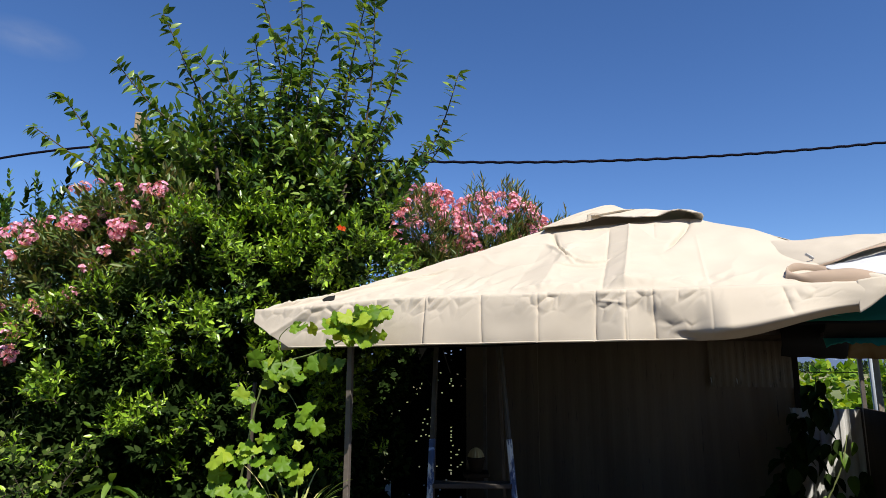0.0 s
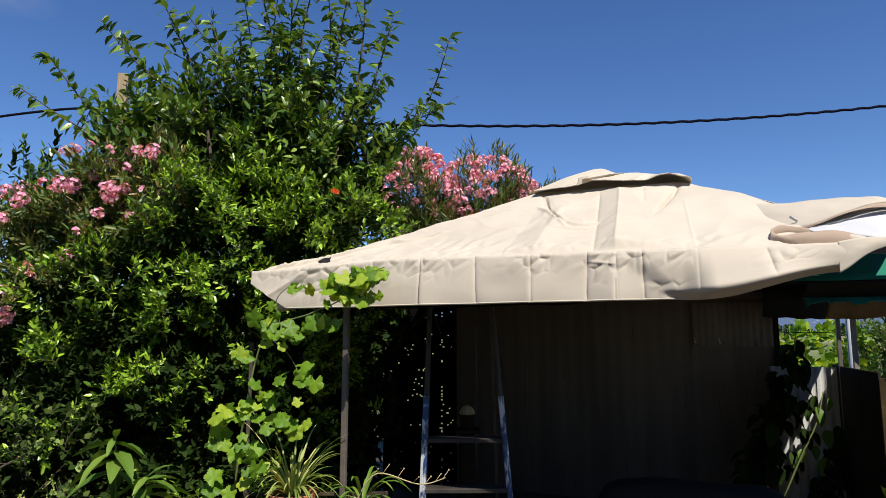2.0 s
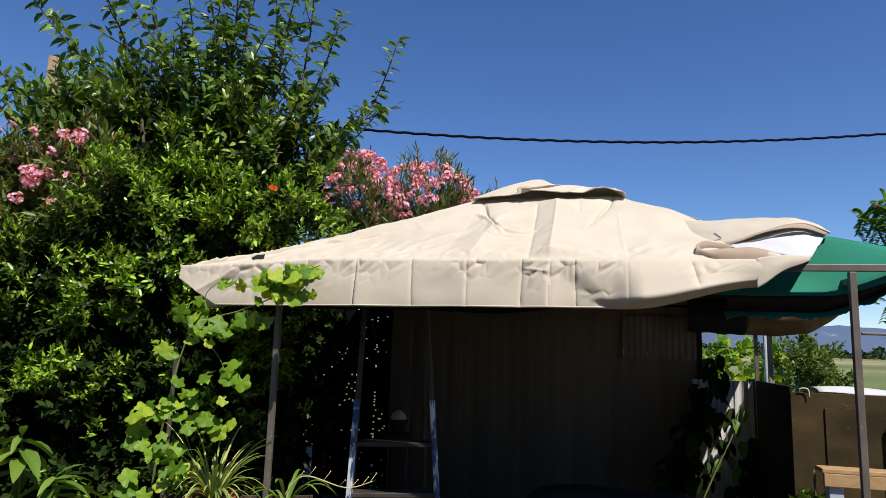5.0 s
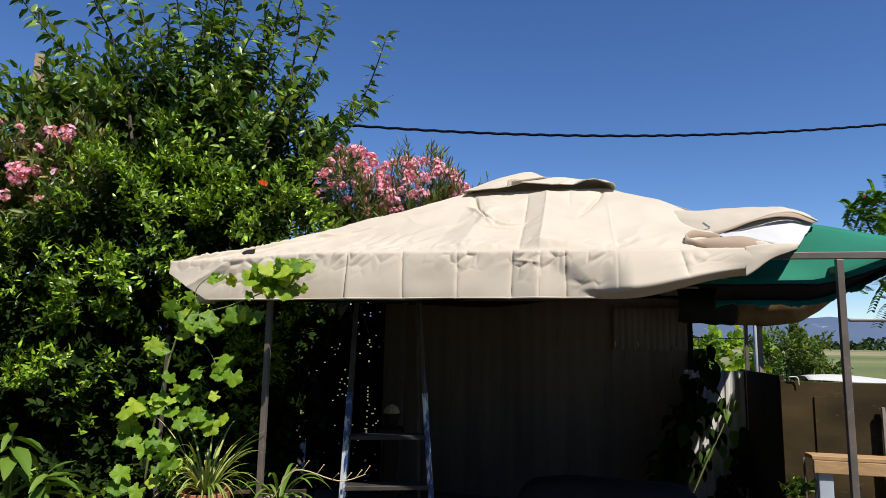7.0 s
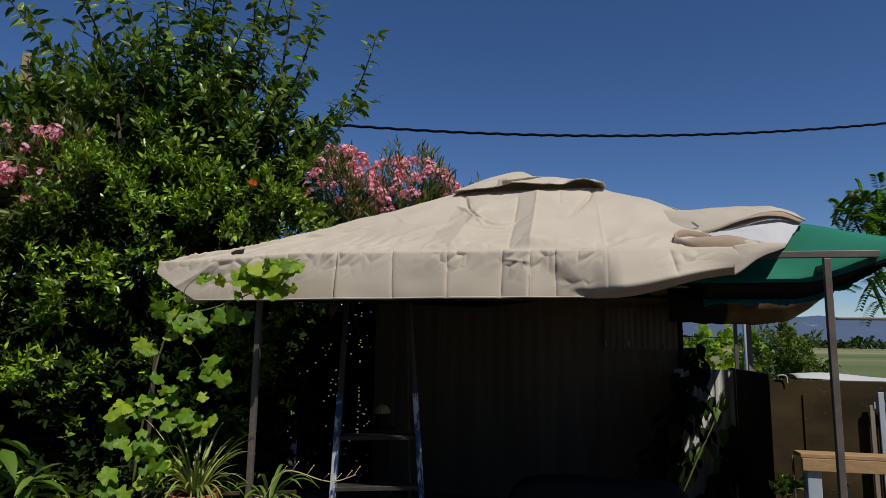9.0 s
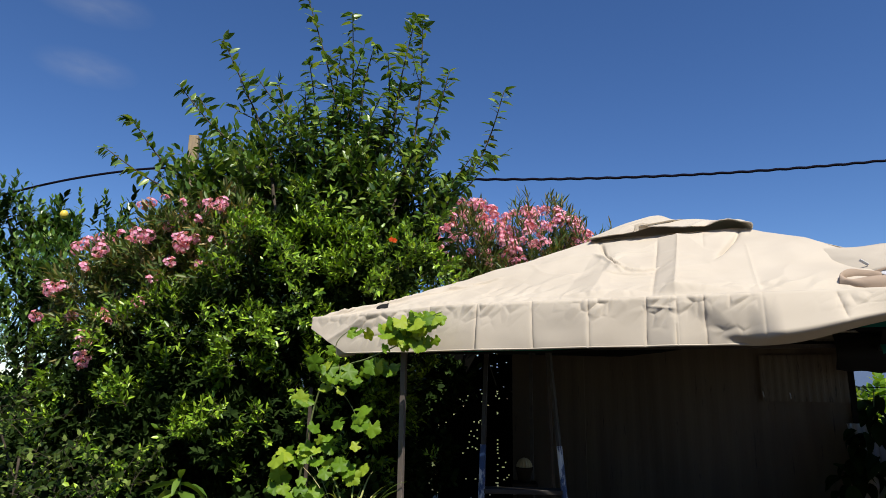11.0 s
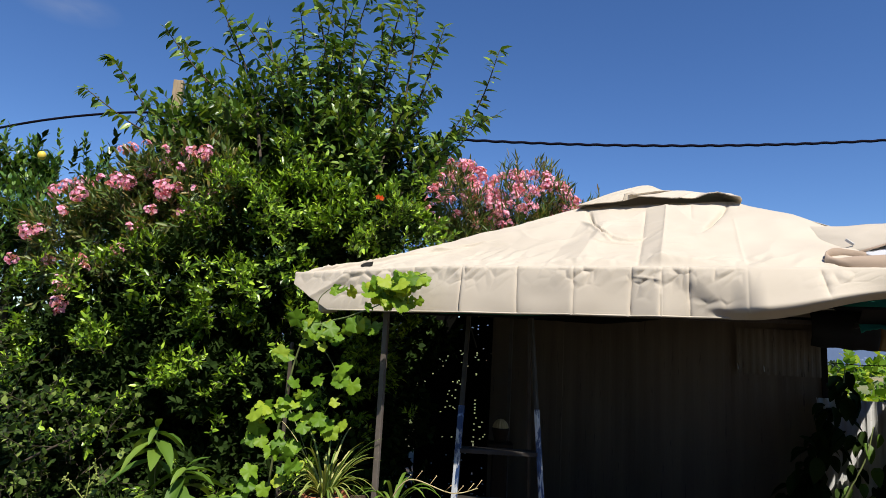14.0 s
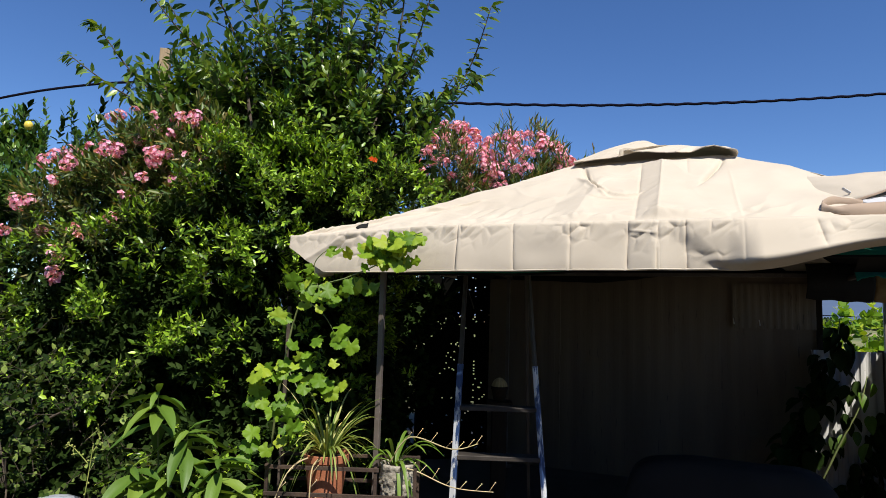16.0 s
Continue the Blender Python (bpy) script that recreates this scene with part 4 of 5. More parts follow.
leaf_at = front(0.095, 0.91)
fallen = lambda u, v: leaf_at + GU * (0.085 * (u - 0.5)) + GN * (0.028 * (v - 0.5) * math.sin(math.pi * (0.1 + 0.8 * u))) + Vector((0, 0, 0.010 + 0.03 * (v - 0.5) + 0.03 * (u - 0.5) + 0.006 * math.sin(u * 5)))
thick(single("fallen_leaf", sheet(fallen, 10, 4), dark_cloth, "dark dry leaf lying on the beige canopy", "leaf", smooth=True), 0.002)


# the vent cap, a small second tier
def cap(u, v):
    """u round the cap from the front left corner, v from its flat top to its edge."""
    corners = [(1.0, 0.88), (2.05, 0.90), (2.06, 2.0), (1.0, 2.0)]
    tops = [(1.42, 1.05), (1.97, 1.05), (1.82, 1.75), (1.42, 1.75)]
    k = u * 4
    i = int(k) % 4
    f = k - int(k)
    c = [corners[i][j] + (corners[(i + 1) % 4][j] - corners[i][j]) * f for j in (0, 1)]
    t = [tops[i][j] + (tops[(i + 1) % 4][j] - tops[i][j]) * f for j in (0, 1)]
    a, b = t[0] + (c[0] - t[0]) * v, t[1] + (c[1] - t[1]) * v
    edge, top = 2.63, 2.70
    if i == 0:
        edge = 2.612 + 0.075 * min(f, 0.30) if f < 0.30 else (2.678 - 0.11 * (f - 0.30) if f < 0.64 else (2.641 + 0.18 * (f - 0.64) if f < 0.86 else 2.681 - 0.3 * (f - 0.86)))
        top = 2.782 - 0.045 * smoothstep(f, 0.06, 0.3) - 0.03 * smoothstep(f, 0.3, 1.0)
        b -= (0.018 * crease(f, 0.30, 0.03, 1.0) + 0.03 * crease(f, 0.64, 0.03, 1.0)) * v
        # a pinched dart and the flat facets on both sides of it
        b -= 0.030 * (facet(f, 0.325, 0.355, 1.0, 0.008) - 0.5 * facet(f, 0.355, 0.38, 1.0, 0.05)) * (0.25 + 0.75 * v)
        b += 0.05 * v * max(0.0, 1 - abs(f - 0.73) / 0.09) + 0.02 * math.sin(math.pi * v) * band(f, 0.36, 0.62, 0.04)
        b -= 0.03 * (crumple(f * 9, v * 1.5, 3) - 0.2) * (0.3 + 0.7 * v)
    elif i == 1:
        edge, top = 2.625, 2.707 - 0.05 * f
    elif i == 2:
        top = 2.657 + 0.06 * f
    else:
        edge, top = 2.63 - 0.018 * f, 2.717 + 0.065 * f
    z = top + (edge - top) * v ** 1.2 + 0.005 * noise.noise(Vector((a * 7, b * 7, 0)))
    return gz(a, b, z)


bm = sheet(cap, 480, 14)
bmesh.ops.remove_doubles(bm, verts=bm.verts, dist=0.0005)
bmesh.ops.contextual_create(bm, geom=[e for e in bm.edges if e.is_boundary and all(1.35 < (v.co - G0).dot(GU) < 1.99 and 1.0 < (v.co - G0).dot(GN) < 1.8 for v in e.verts)])
thick(part("vent_cap", bm, beige, canopy, "small raised vent cap of beige canvas", smooth=False), 0.006)


# the corner that is thrown back: loose folded layers
def layer(top, bottom, n, swell):
    A, B = spline(top, n), spline(bottom, n)

    def f(u, v):
        i = round(u * n)
        p = A[i].lerp(B[i], v)
        return p + (GN * -1 + Vector((0, 0, 0.7))) * swell * math.sin(math.pi * v) * (0.4 + math.sin(math.pi * u)) + Vector((0, 0, 0.006 * noise.noise(p * 9) + 0.016 * (crumple(p.x * 11 + p.z * 5, p.z * 16 - p.x * 3, 4) - 0.2) * math.sin(math.pi * v)))

    return sheet(f, n, 14)


thick(part("folded_flap", layer([gz(2.50, 0.16, 2.16), gz(2.69, 0.20, 2.232), gz(2.88, 0.24, 2.290), gz(3.045, 0.26, 2.226)],
                                [gz(2.53, 0.02, 2.115), gz(2.735, -0.03, 2.075), gz(2.82, -0.06, 2.04), gz(2.86, -0.03, 2.045)], 30, 0.006), lining, canopy, "pale inner side of the canvas", True), 0.004)
thick(part("upper_fold", layer([gz(2.30, 0.62, 2.385), gz(2.48, 0.42, 2.335), gz(2.80, 0.36, 2.335), gz(2.95, 0.33, 2.305), gz(3.055, 0.25, 2.228)],
                               [gz(2.40, 0.16, 2.135), gz(2.55, 0.10, 2.160), gz(2.70, 0.09, 2.215), gz(2.88, 0.13, 2.262), gz(3.05, 0.22, 2.222)], 40, 0.012), beige, canopy, smooth=True), 0.008)


# brown serves both the binding and the shade on down-facing cloth
thick(part("rolled_edge", layer([gz(2.331, -0.045, 2.113), gz(2.373, -0.06, 2.082), gz(2.49, -0.06, 2.097), gz(2.634, -0.05, 2.099), gz(2.739, -0.05, 2.057)],
                                [gz(2.324, -0.05, 2.063), gz(2.399, -0.085, 2.047), gz(2.483, -0.09, 2.033), gz(2.603, -0.085, 2.030), gz(2.69, -0.08, 2.020)], 40, 0.010), binding, canopy, "rolled canvas edge, brown for binding and for shade", True), 0.007)
thick(part("edge_loop", layer([gz(2.328, -0.04, 2.108), gz(2.345, 0.0, 2.135), gz(2.389, 0.03, 2.154), gz(2.446, 0.035, 2.146), gz(2.514, 0.03, 2.131)],
                              [gz(2.334, -0.035, 2.085), gz(2.352, 0.01, 2.104), gz(2.401, 0.03, 2.108), gz(2.451, 0.03, 2.107), gz(2.513, 0.02, 2.108)], 40, 0.004), binding, canopy, "inside of the rolled brown edge", True), 0.006)
thick(part("turned_hem", layer([gz(2.48, 0.05, 2.105), gz(2.60, 0.0, 2.098), gz(2.70, -0.02, 2.080), gz(2.775, -0.04, 2.050)],
                               [gz(2.47, -0.01, 2.040), gz(2.58, -0.06, 2.052), gz(2.68, -0.08, 2.052), gz(2.76, -0.09, 2.036)], 30, 0.012), beige, canopy, smooth=True), 0.005)
# hem underside coloured brown to stand for its shadow
thick(part("hem_underside", layer([gz(2.46, 0.105, 2.140), gz(2.60, 0.085, 2.182), gz(2.72, 0.085, 2.222), gz(2.88, 0.125, 2.262), gz(3.04, 0.215, 2.222)],
                                  [gz(2.48, 0.10, 2.134), gz(2.61, 0.08, 2.177), gz(2.725, 0.07, 2.214), gz(2.87, 0.10, 2.236), gz(3.02, 0.20, 2.214)], 36, 0.002), binding, canopy, "underside of the folded hem, coloured brown for its shade", True), 0.003)
# white chip added as the bright nick of light on the fold
tag = gz(2.475, 0.15, 2.205)
part("highlight_nick", boxed(Matrix.Translation(tag) @ pose(0, 0, 0, 30, 38, GANGLE), 0.045, 0.006, 0.014, 0.002), lining, canopy, "small white chip standing in for a highlight")
thick(part("corner_tuck", layer([gz(2.595, -0.135, 2.040), gz(2.67, -0.135, 2.052), gz(2.76, -0.112, 2.060), gz(2.86, -0.058, 2.060)],
                                [gz(2.585, -0.158, 1.893), gz(2.64, -0.155, 1.925), gz(2.72, -0.135, 1.985), gz(2.85, -0.070, 2.038)], 24, 0.006), beige, canopy, smooth=True), 0.004)


# ---------- the old green canopy underneath ----------
green = thing("green_canopy", gz(1.5, 1.5, 1.95), "old torn green canvas canopy under the new beige one", "canopy")


def loose(u):
    """How far the front edge has slipped behind the beam, 1 to 0 at the corner."""
    return 1 - smoothstep(u, 0.84, 1.0)


def green_slope(side):
    def f(u, v):
        lo, hi = 1.05 - 1.3 * v, 1.95 + 1.61 * v
        x = lo + (hi - lo) * u
        z = 2.62 - 0.58 * v - 0.15 * math.sin(math.pi * min(v / 0.68, 1.0)) ** 0.7 * (1 - smoothstep(v, 0.55, 0.70)) - 0.06 * (1 - smoothstep(v, 0.3, 0.6)) - (0.03 * v * math.sin(math.pi * u) if side else 0.0) + 0.008 * noise.noise(Vector((x * 4, v * 4, side)))
        z -= 0.10 * (1 - smoothstep(x if side != 3 else lo, 0.8, 1.9)) if side != 1 else 0.0
        if side == 0:
            return gz(x, 1.0 - (1.03 - 0.10 * loose(u)) * v, z - 0.165 * v * v * loose(u))
        if side == 1:
            return gz(1.95 + 1.61 * v, 1.0 - 1.03 * v + (1.0 + 2.2 * v) * u, z)
        if side == 2:
            return gz(x, 2.0 + 1.17 * v, z)
        return gz(1.05 - 1.3 * v, 1.0 - 1.03 * v + (1.0 + 2.2 * v) * u, z)

    return sheet(f, 40, 24)


for side in range(4):
    bm = green_slope(side)
    # near-black sheet added below the green canvas to shade its underside
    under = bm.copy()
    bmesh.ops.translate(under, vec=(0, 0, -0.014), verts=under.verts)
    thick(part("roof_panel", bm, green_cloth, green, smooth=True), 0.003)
    thick(part("underside_shade", under, dark_cloth, green, "dark sheet added for the shaded underside", True), 0.003)


def under_edge(k0, k1, ragged):
    """A strip of the slipped front edge, turned under behind the beam."""
    def f(u, v):
        a = 2.50 + 0.92 * u
        k = k0 + (k1 - k0) * v
        q = loose((a + 0.25) / 3.78)
        tear = ragged * v * (0.022 * noise.noise(Vector((a * 13, 2, 0))) + 0.014 * noise.noise(Vector((a * 47, 5, 0))))
        return gz(a, 0.07 + 0.10 * min(k / 0.7, 1) - 0.05 * max(k - 0.7, 0) / 0.3 + 0.012 * noise.noise(Vector((a * 9, k * 3, 6))), 2.036 - 0.165 * q - (0.05 + 0.055 * q) * k + tear)
    return sheet(f, 110, 10)


# dark cloth here puts the shade under the slipped edge into colour
thick(part("turned_under_edge", under_edge(0.0, 0.7, 0.0), dark_cloth, green, "turned-under edge, coloured dark for its shade", True), 0.003)
thick(part("ragged_hem", under_edge(0.7, 1.0, 1.0), green_cloth, green, "torn ragged hem of green canvas", True), 0.003)


def back_drop(a0, a1):
    """The back valance, sagging, its end drawn up."""
    def f(u, v):
        a = a0 + (a1 - a0) * u
        q = (a - 2.78) / 1.30
        low = 1.765 - 0.02 * math.sin(math.pi * min(q * 1.3, 1)) + 0.26 * smoothstep(q, 0.70, 1.05) + 0.012 * noise.noise(Vector((a * 9, 0, 3)))
        return gz(a, 2.95 - 0.10 * math.sin(math.pi * v) - 0.25 * smoothstep(q, 0.4, 1.0), 2.08 + (low - 2.08) * v + 0.012 * noise.noise(Vector((a * 5, v * 4, 0))))
    return sheet(f, 40, 14)


drop = thing("hanging_tarp", gz(3.4, 2.95, 2.08), "sagging canvas strip, dark then tan, hanging along the gazebo", "tarp")
# one strip in two colours: near black for shade, golden tan for sun
thick(part("dark_half", back_drop(2.74, 3.25), dark_cloth, drop, "half coloured dark for its shade", True), 0.003)
thick(part("tan_half", back_drop(3.252, 4.09), tan_cloth, drop, "tan half, coloured as in sun", True), 0.003)

# ---------- back wall of panels ----------
wall = thing("wall_back", gz(1.3, 3.16, 0), "dark brown ribbed panel wall behind the gazebo", "wall", kind="structure")


def ribbed(w, h, pitch=0.076, depth=0.012):
    """A ribbed sheet in its own axes, face towards -y."""
    def f(u, v):
        x = (u - 0.5) * w
        k = (x / pitch) % 1
        y = depth * (smoothstep(k, 0.1, 0.25) - smoothstep(k, 0.6, 0.75))
        return Vector((x, -y, v * h))
    return f


def panel(parent, name, a, b, z, w, h, material, pitch=0.076, depth=0.012, label=""):
    bm = sheet(ribbed(w, h, pitch, depth), int(w / pitch * 8), 6)
    bmesh.ops.transform(bm, matrix=gpose(a, b, z), verts=bm.verts)
    return thick(part(name, bm, material, parent, label), 0.006, 0)


for k in range(4):
    panel(wall, "panel", 0.12 + 0.79 * k, 3.16 + 0.006 * (k % 2), 0, 0.80, 2.03, wall_board, 0.13, 0.0025)
part("rail", boxed(gpose(1.33, 3.19, 1.98), 3.3, 0.04, 0.08), grey_wood, wall)
part("rail", boxed(gpose(1.33, 3.19, 1.0), 3.2, 0.04, 0.08), grey_wood, wall)
part("corner_board", boxed(gpose(2.875, 3.145, 1.0), 0.05, 0.03, 2.0), near_black, wall)
# added board whose paler colour stands in for light on the wall
panel(wall, "light_patch", 2.50, 3.135, 1.49, 0.70, 0.42, lit_board, 0.06, 0.003, "paler ribbed board added for a patch of light")
for a, z in ((2.16, 1.545), (2.38, 1.535), (2.80, 1.28)):
    part("hook", tube(bmesh.new(), spline([gz(a, 3.13, z + 0.03), gz(a, 3.10, z + 0.02), gz(a + 0.004, 3.10, z - 0.02)], 6), 0.005, 5), white_tin, wall, "small white hook", True)
part("lintel", boxed(gpose(3.18, 3.18, 1.89), 0.56, 0.03, 0.24), near_black, wall)

# ---------- added black sheet with holes by the panel wall, for a shaded hedge with sun specks ---
net = thing("speckled_sheet", (-0.12, 6.85, 0), "added black sheet with small holes, for shade and sun specks by the wall", "net")
bm = bmesh.new()
COLS, ROWS = 46, 160
grid = [[bm.verts.new((-0.50 + 0.76 * i / COLS + 0.004 * noise.noise(Vector((i, j, 1.5)) * 0.7), 6.86 - 0.10 * math.sin(i * 0.16) * 0.3, 1.96 * j / ROWS + 0.005 * noise.noise(Vector((i, j, 4.5)) * 0.7))) for j in range(ROWS + 1)] for i in range(COLS + 1)]
for i in range(COLS):
    for j in range(ROWS):
        # random holes show the bright distance as specks of sun
        worn = 0.004 + 0.10 * max(0.0, noise.noise(Vector((i * 0.11, j * 0.07, 2))) - 0.1) + (0.14 if i == 36 and j % 5 else 0)
        if rng.random() > worn:
            bm.faces.new((grid[i][j], grid[i + 1][j], grid[i + 1][j + 1], grid[i][j + 1]))
part("holed_sheet", bm, sheet_black, net)
for x in (-0.50, 0.26):
    part("batten", boxed(pose(x, 6.89, 0.99), 0.04, 0.03, 1.98, 0.003), near_black, net)

# ---------- white tin screen, fence and posts behind the gazebo ----------
tin = thing("tin_screen", gz(3.115, 3.10, 0), "white corrugated tin sheet below an open gap", "screen")
panel(tin, "sheet", 3.075, 3.10, 0, 0.54, 1.315, white_tin, 0.076, 0.014)
fence = thing("fence", gz(4.8, 3.1, 0), "weathered plywood and board fence with pale sheet along its top", "fence")
# this panel's shaded side is given as near-black colour
part("dark_panel", boxed(gpose(3.345, 2.62, 0.665), 0.02, 1.22, 1.33, 0.003), near_black, fence, "dark brown panel")
for k in range(4):
    part("board", boxed(gpose(3.75 + 0.84 * k, 2.0 + 0.008 * (k % 2), 0.645 - 0.012 * k), 0.832, 0.018, 1.29, 0.003), plywood, fence)
for k in range(2):
    part("batten", boxed(gpose(3.60 + 0.62 * k, 1.984, 0.60), 0.07, 0.012, 1.16, 0.003), plywood, fence)


def top_sheet(u, v):
    a = 3.55 + 3.1 * u
    return gz(a, 2.03 + 0.30 * v, 1.302 - 0.05 * u + 0.035 * math.sin(math.pi * min(v, 1)) * (0.5 + 0.8 * math.exp(-((u - 0.08) / 0.08) ** 2)) + 0.008 * noise.noise(Vector((a * 4, v * 3, 0))))


thick(part("top_sheet", sheet(top_sheet, 60, 8), lining, fence, "pale plastic sheet", True), 0.004)
part("hook", tube(bmesh.new(), spline([gz(3.40, 1.985, 1.29), gz(3.395, 1.97, 1.32), gz(3.45, 1.965, 1.32), gz(3.46, 1.97, 1.26)], 14), 0.005, 6), white_tin, fence, "white plastic hook", True)
tall = thing("pipe_post", gz(3.52, 3.3, 0), "pale blue-grey pipe standing behind the gazebo", "pipe")
part("pipe", tube(bmesh.new(), [gz(3.52, 3.3, 0), gz(3.52, 3.3, 2.2)], 0.028, 14), pipe_paint, tall, smooth=True)
part("cap", lathe(bmesh.new(), [(0.031, 0), (0.031, 0.03), (0.02, 0.04)], gz(3.52, 3.3, 2.18), 14), pipe_paint, tall, smooth=True)
for a, b in ((3.475, 3.02),):
    single("fence_post", boxed(gpose(a, b, 0.98), 0.04, 0.04, 1.96, 0.003), grey_wood, "weathered timber post at the gazebo's back corner", "post", group="back corner posts")
wire = tube(bmesh.new(), [gz(2.9, 3.3, 1.63), gz(3.2, 3.3, 1.622), gz(3.45, 3.3, 1.63)], 0.004, 5)
single("wire", wire, black_rubber, "thin dark wire across the open gap", "wire")
rail = beam(gz(3.085, 0, 1.69), gz(5.2, 0, 1.695), 0.014, 0.014)
single("rail", rail, frame_paint, "thin horizontal metal rail beside the gazebo", "rail")

# ---------- workbench, slatted screen ----------
bench = thing("workbench", gz(3.8, 1.55, 0), "rough raw-timber workbench with pale legs in front of the fence", "bench")
part("top_board", boxed(gpose(3.87, 1.45, 0.815), 1.08, 0.14, 0.03, 0.005), raw_wood, bench)
part("apron", boxed(gpose(3.87, 1.395, 0.757), 1.06, 0.03, 0.084, 0.004), raw_wood, bench)
for a, b in ((3.42, 1.425), (4.30, 1.425), (3.42, 1.49), (4.30, 1.49)):
    part("leg", boxed(gpose(a, b, 0.4), 0.09, 0.03, 0.8, 0.005), pipe_paint, bench, "pale blue-grey painted leg")
part("shelf", boxed(gpose(3.86, 1.458, 0.42), 0.8, 0.1, 0.02, 0.004), grey_wood, bench)
slat_screen = thing("slatted_screen", gz(4.2, 1.9, 0), "pale blue painted slatted panel leaning by the fence", "screen")
for k in range(7):
    part("slat", boxed(gpose(4.075 + 0.055 * k, 1.90, 0.61), 0.04, 0.014, 1.22, 0.003), pipe_paint, slat_screen)
for z in (0.15, 1.12):
    part("crossbar", boxed(gpose(4.24, 1.922, z), 0.42, 0.02, 0.05, 0.003), pipe_paint, slat_screen)
single("plank", boxed(gpose(4.02, 1.93, 0.56), 0.035, 0.02, 1.12, 0.003), grey_wood, "narrow weathered plank leaning on the fence", "plank")
bp = gz(3.62, 1.458, 0.43)
bottle = thing("bottle", bp, "dark glass bottle standing on the workbench shelf", "bottle")
part("body", lathe(bmesh.new(), [(0.03, 0), (0.033, 0.01), (0.033, 0.15), (0.028, 0.18), (0.013, 0.21), (0.012, 0.26), (0.014, 0.265), (0.014, 0.275)], bp, 18), dark_cloth, bottle, smooth=True)
part("cap", lathe(bmesh.new(), [(0.015, 0), (0.015, 0.02), (0.012, 0.024), (0.001, 0.025)], bp + Vector((0, 0, 0.277)), 14), iron, bottle, smooth=True)
sp = gz(3.27, 1.5, 0)
sapling = bush("citrus_sapling", sp, [(*gz(3.26, 1.48, 0.58), 0.07, 0.07, 0.2), (*gz(3.31, 1.48, 0.78), 0.04, 0.05, 0.08)], 16, (0.07, 0.042), leaf_lance, "young citrus sapling with light green leaves by the workbench", "sapling",
               [gz(3.26, 1.48, 0.65), gz(3.31, 1.48, 0.8)], 0.10, 5, 0.6, 0.5, 1.0, 0.4, -1, 3.0, 0.008)

# ---------- stepladder ----------
ladder = thing("stepladder", (0.18, 4.05, 0), "old stepladder with chipped blue and white paint", "ladder")


def ladder_at(side, z):
    """A point on a front stile; side 0 is the left one."""
    x = (-0.105 + 0.036 * z) if side == 0 else (0.505 - 0.079 * z)
    return Vector((x, 3.93 + 0.07 * z, z))


for side in (0, 1):
    low, mid, top = ladder_at(side, 0), ladder_at(side, 1.22), ladder_at(side, 1.93)
    stile = part("stile", beam(low, mid, 0.036, 0.02, 0.003), blue_paint, ladder, "chipped blue painted stile")
    part("upper_stile", beam(mid, top, 0.028, 0.018, 0.003), ladder_steel, ladder, "bare grey-brown upper stile")
    part("foot", boxed(Matrix.Translation(low + Vector((0, 0, 0.014))), 0.04, 0.06, 0.028, 0.004), dark_cloth, stile)
    back = beam(Vector((low.x * 0.9 + 0.02, 4.75, 0)), Vector((top.x, 4.12, 1.90)), 0.022, 0.018, 0.003)
    part("back_leg", back, ladder_steel, ladder)
for z in (0.065, 0.36, 0.655, 0.95):
    p, q = ladder_at(0, z), ladder_at(1, z)
    part("step", boxed(Matrix.Translation((p + q) / 2 + Vector((0, 0.04, 0))), (q - p).length - 0.02, 0.11, 0.028, 0.004), ladder_steel, ladder)
part("top_cap", boxed(pose(0.155, 4.09, 1.94), 0.46, 0.16, 0.03, 0.004), ladder_steel, ladder)

# ---------- dark sofa and pedestal in the shade ----------
sofa = thing("garden_sofa", gz(1.95, 1.45, 0), "low garden sofa under a dark cover in the shade", "sofa")


def cover(u, v):
    a = 1.28 + 1.42 * u
    end = (1 - (2 * u - 1) ** 8) ** 0.5
    b = 1.25 + 0.35 * v
    return gz(a, b, 0.05 + (0.53 + 0.03 * noise.noise(Vector((a * 3, 0, 0)))) * end * (1 - (2 * v - 1) ** 6) ** 0.5)


part("back_cover", sheet(cover, 40, 14), dark_cloth, sofa, smooth=True)
part("seat", boxed(gpose(1.99, 1.85, 0.22), 1.35, 0.55, 0.3, 0.05), dark_cloth, sofa)
part("base", boxed(gpose(1.99, 1.6, 0.05), 1.3, 0.8, 0.1, 0.01), dark_cloth, sofa)
stand = thing("plant_stand", (0.27, 5.2, 0), "dark wooden pedestal holding a pot", "stand")
part("column", boxed(pose(0.27, 5.2, 0.42), 0.12, 0.12, 0.80, 0.01), near_black, stand)
part("top", boxed(pose(0.27, 5.2, 0.83), 0.2, 0.2, 0.03, 0.006), near_black, stand)
part("base", boxed(pose(0.27, 5.2, 0.015), 0.22, 0.22, 0.03, 0.006), near_black, stand)
single("small_pot", lathe(bmesh.new(), [(0.045, 0), (0.065, 0.09), (0.07, 0.095), (0.07, 0.115), (0.06, 0.115), (0.055, 0.1), (0.01, 0.095)], (0.27, 5.2, 0.8455), 24), near_black, "small dark pot on a dark pedestal", "pot", smooth=True)

def cactus_shape(u, v):
    th, ph = u * math.tau, v * math.pi / 2
    r = 0.062 * math.cos(ph) * (1 + 0.08 * math.cos(th * 14))
    return Vector((0.27 + r * math.cos(th), 5.2 + r * math.sin(th), 0.945 + 0.085 * math.sin(ph)))


single("cactus", sheet(cactus_shape, 84, 10), dry_stem, "small round pale yellow cactus in a dark pot", "cactus", smooth=True)

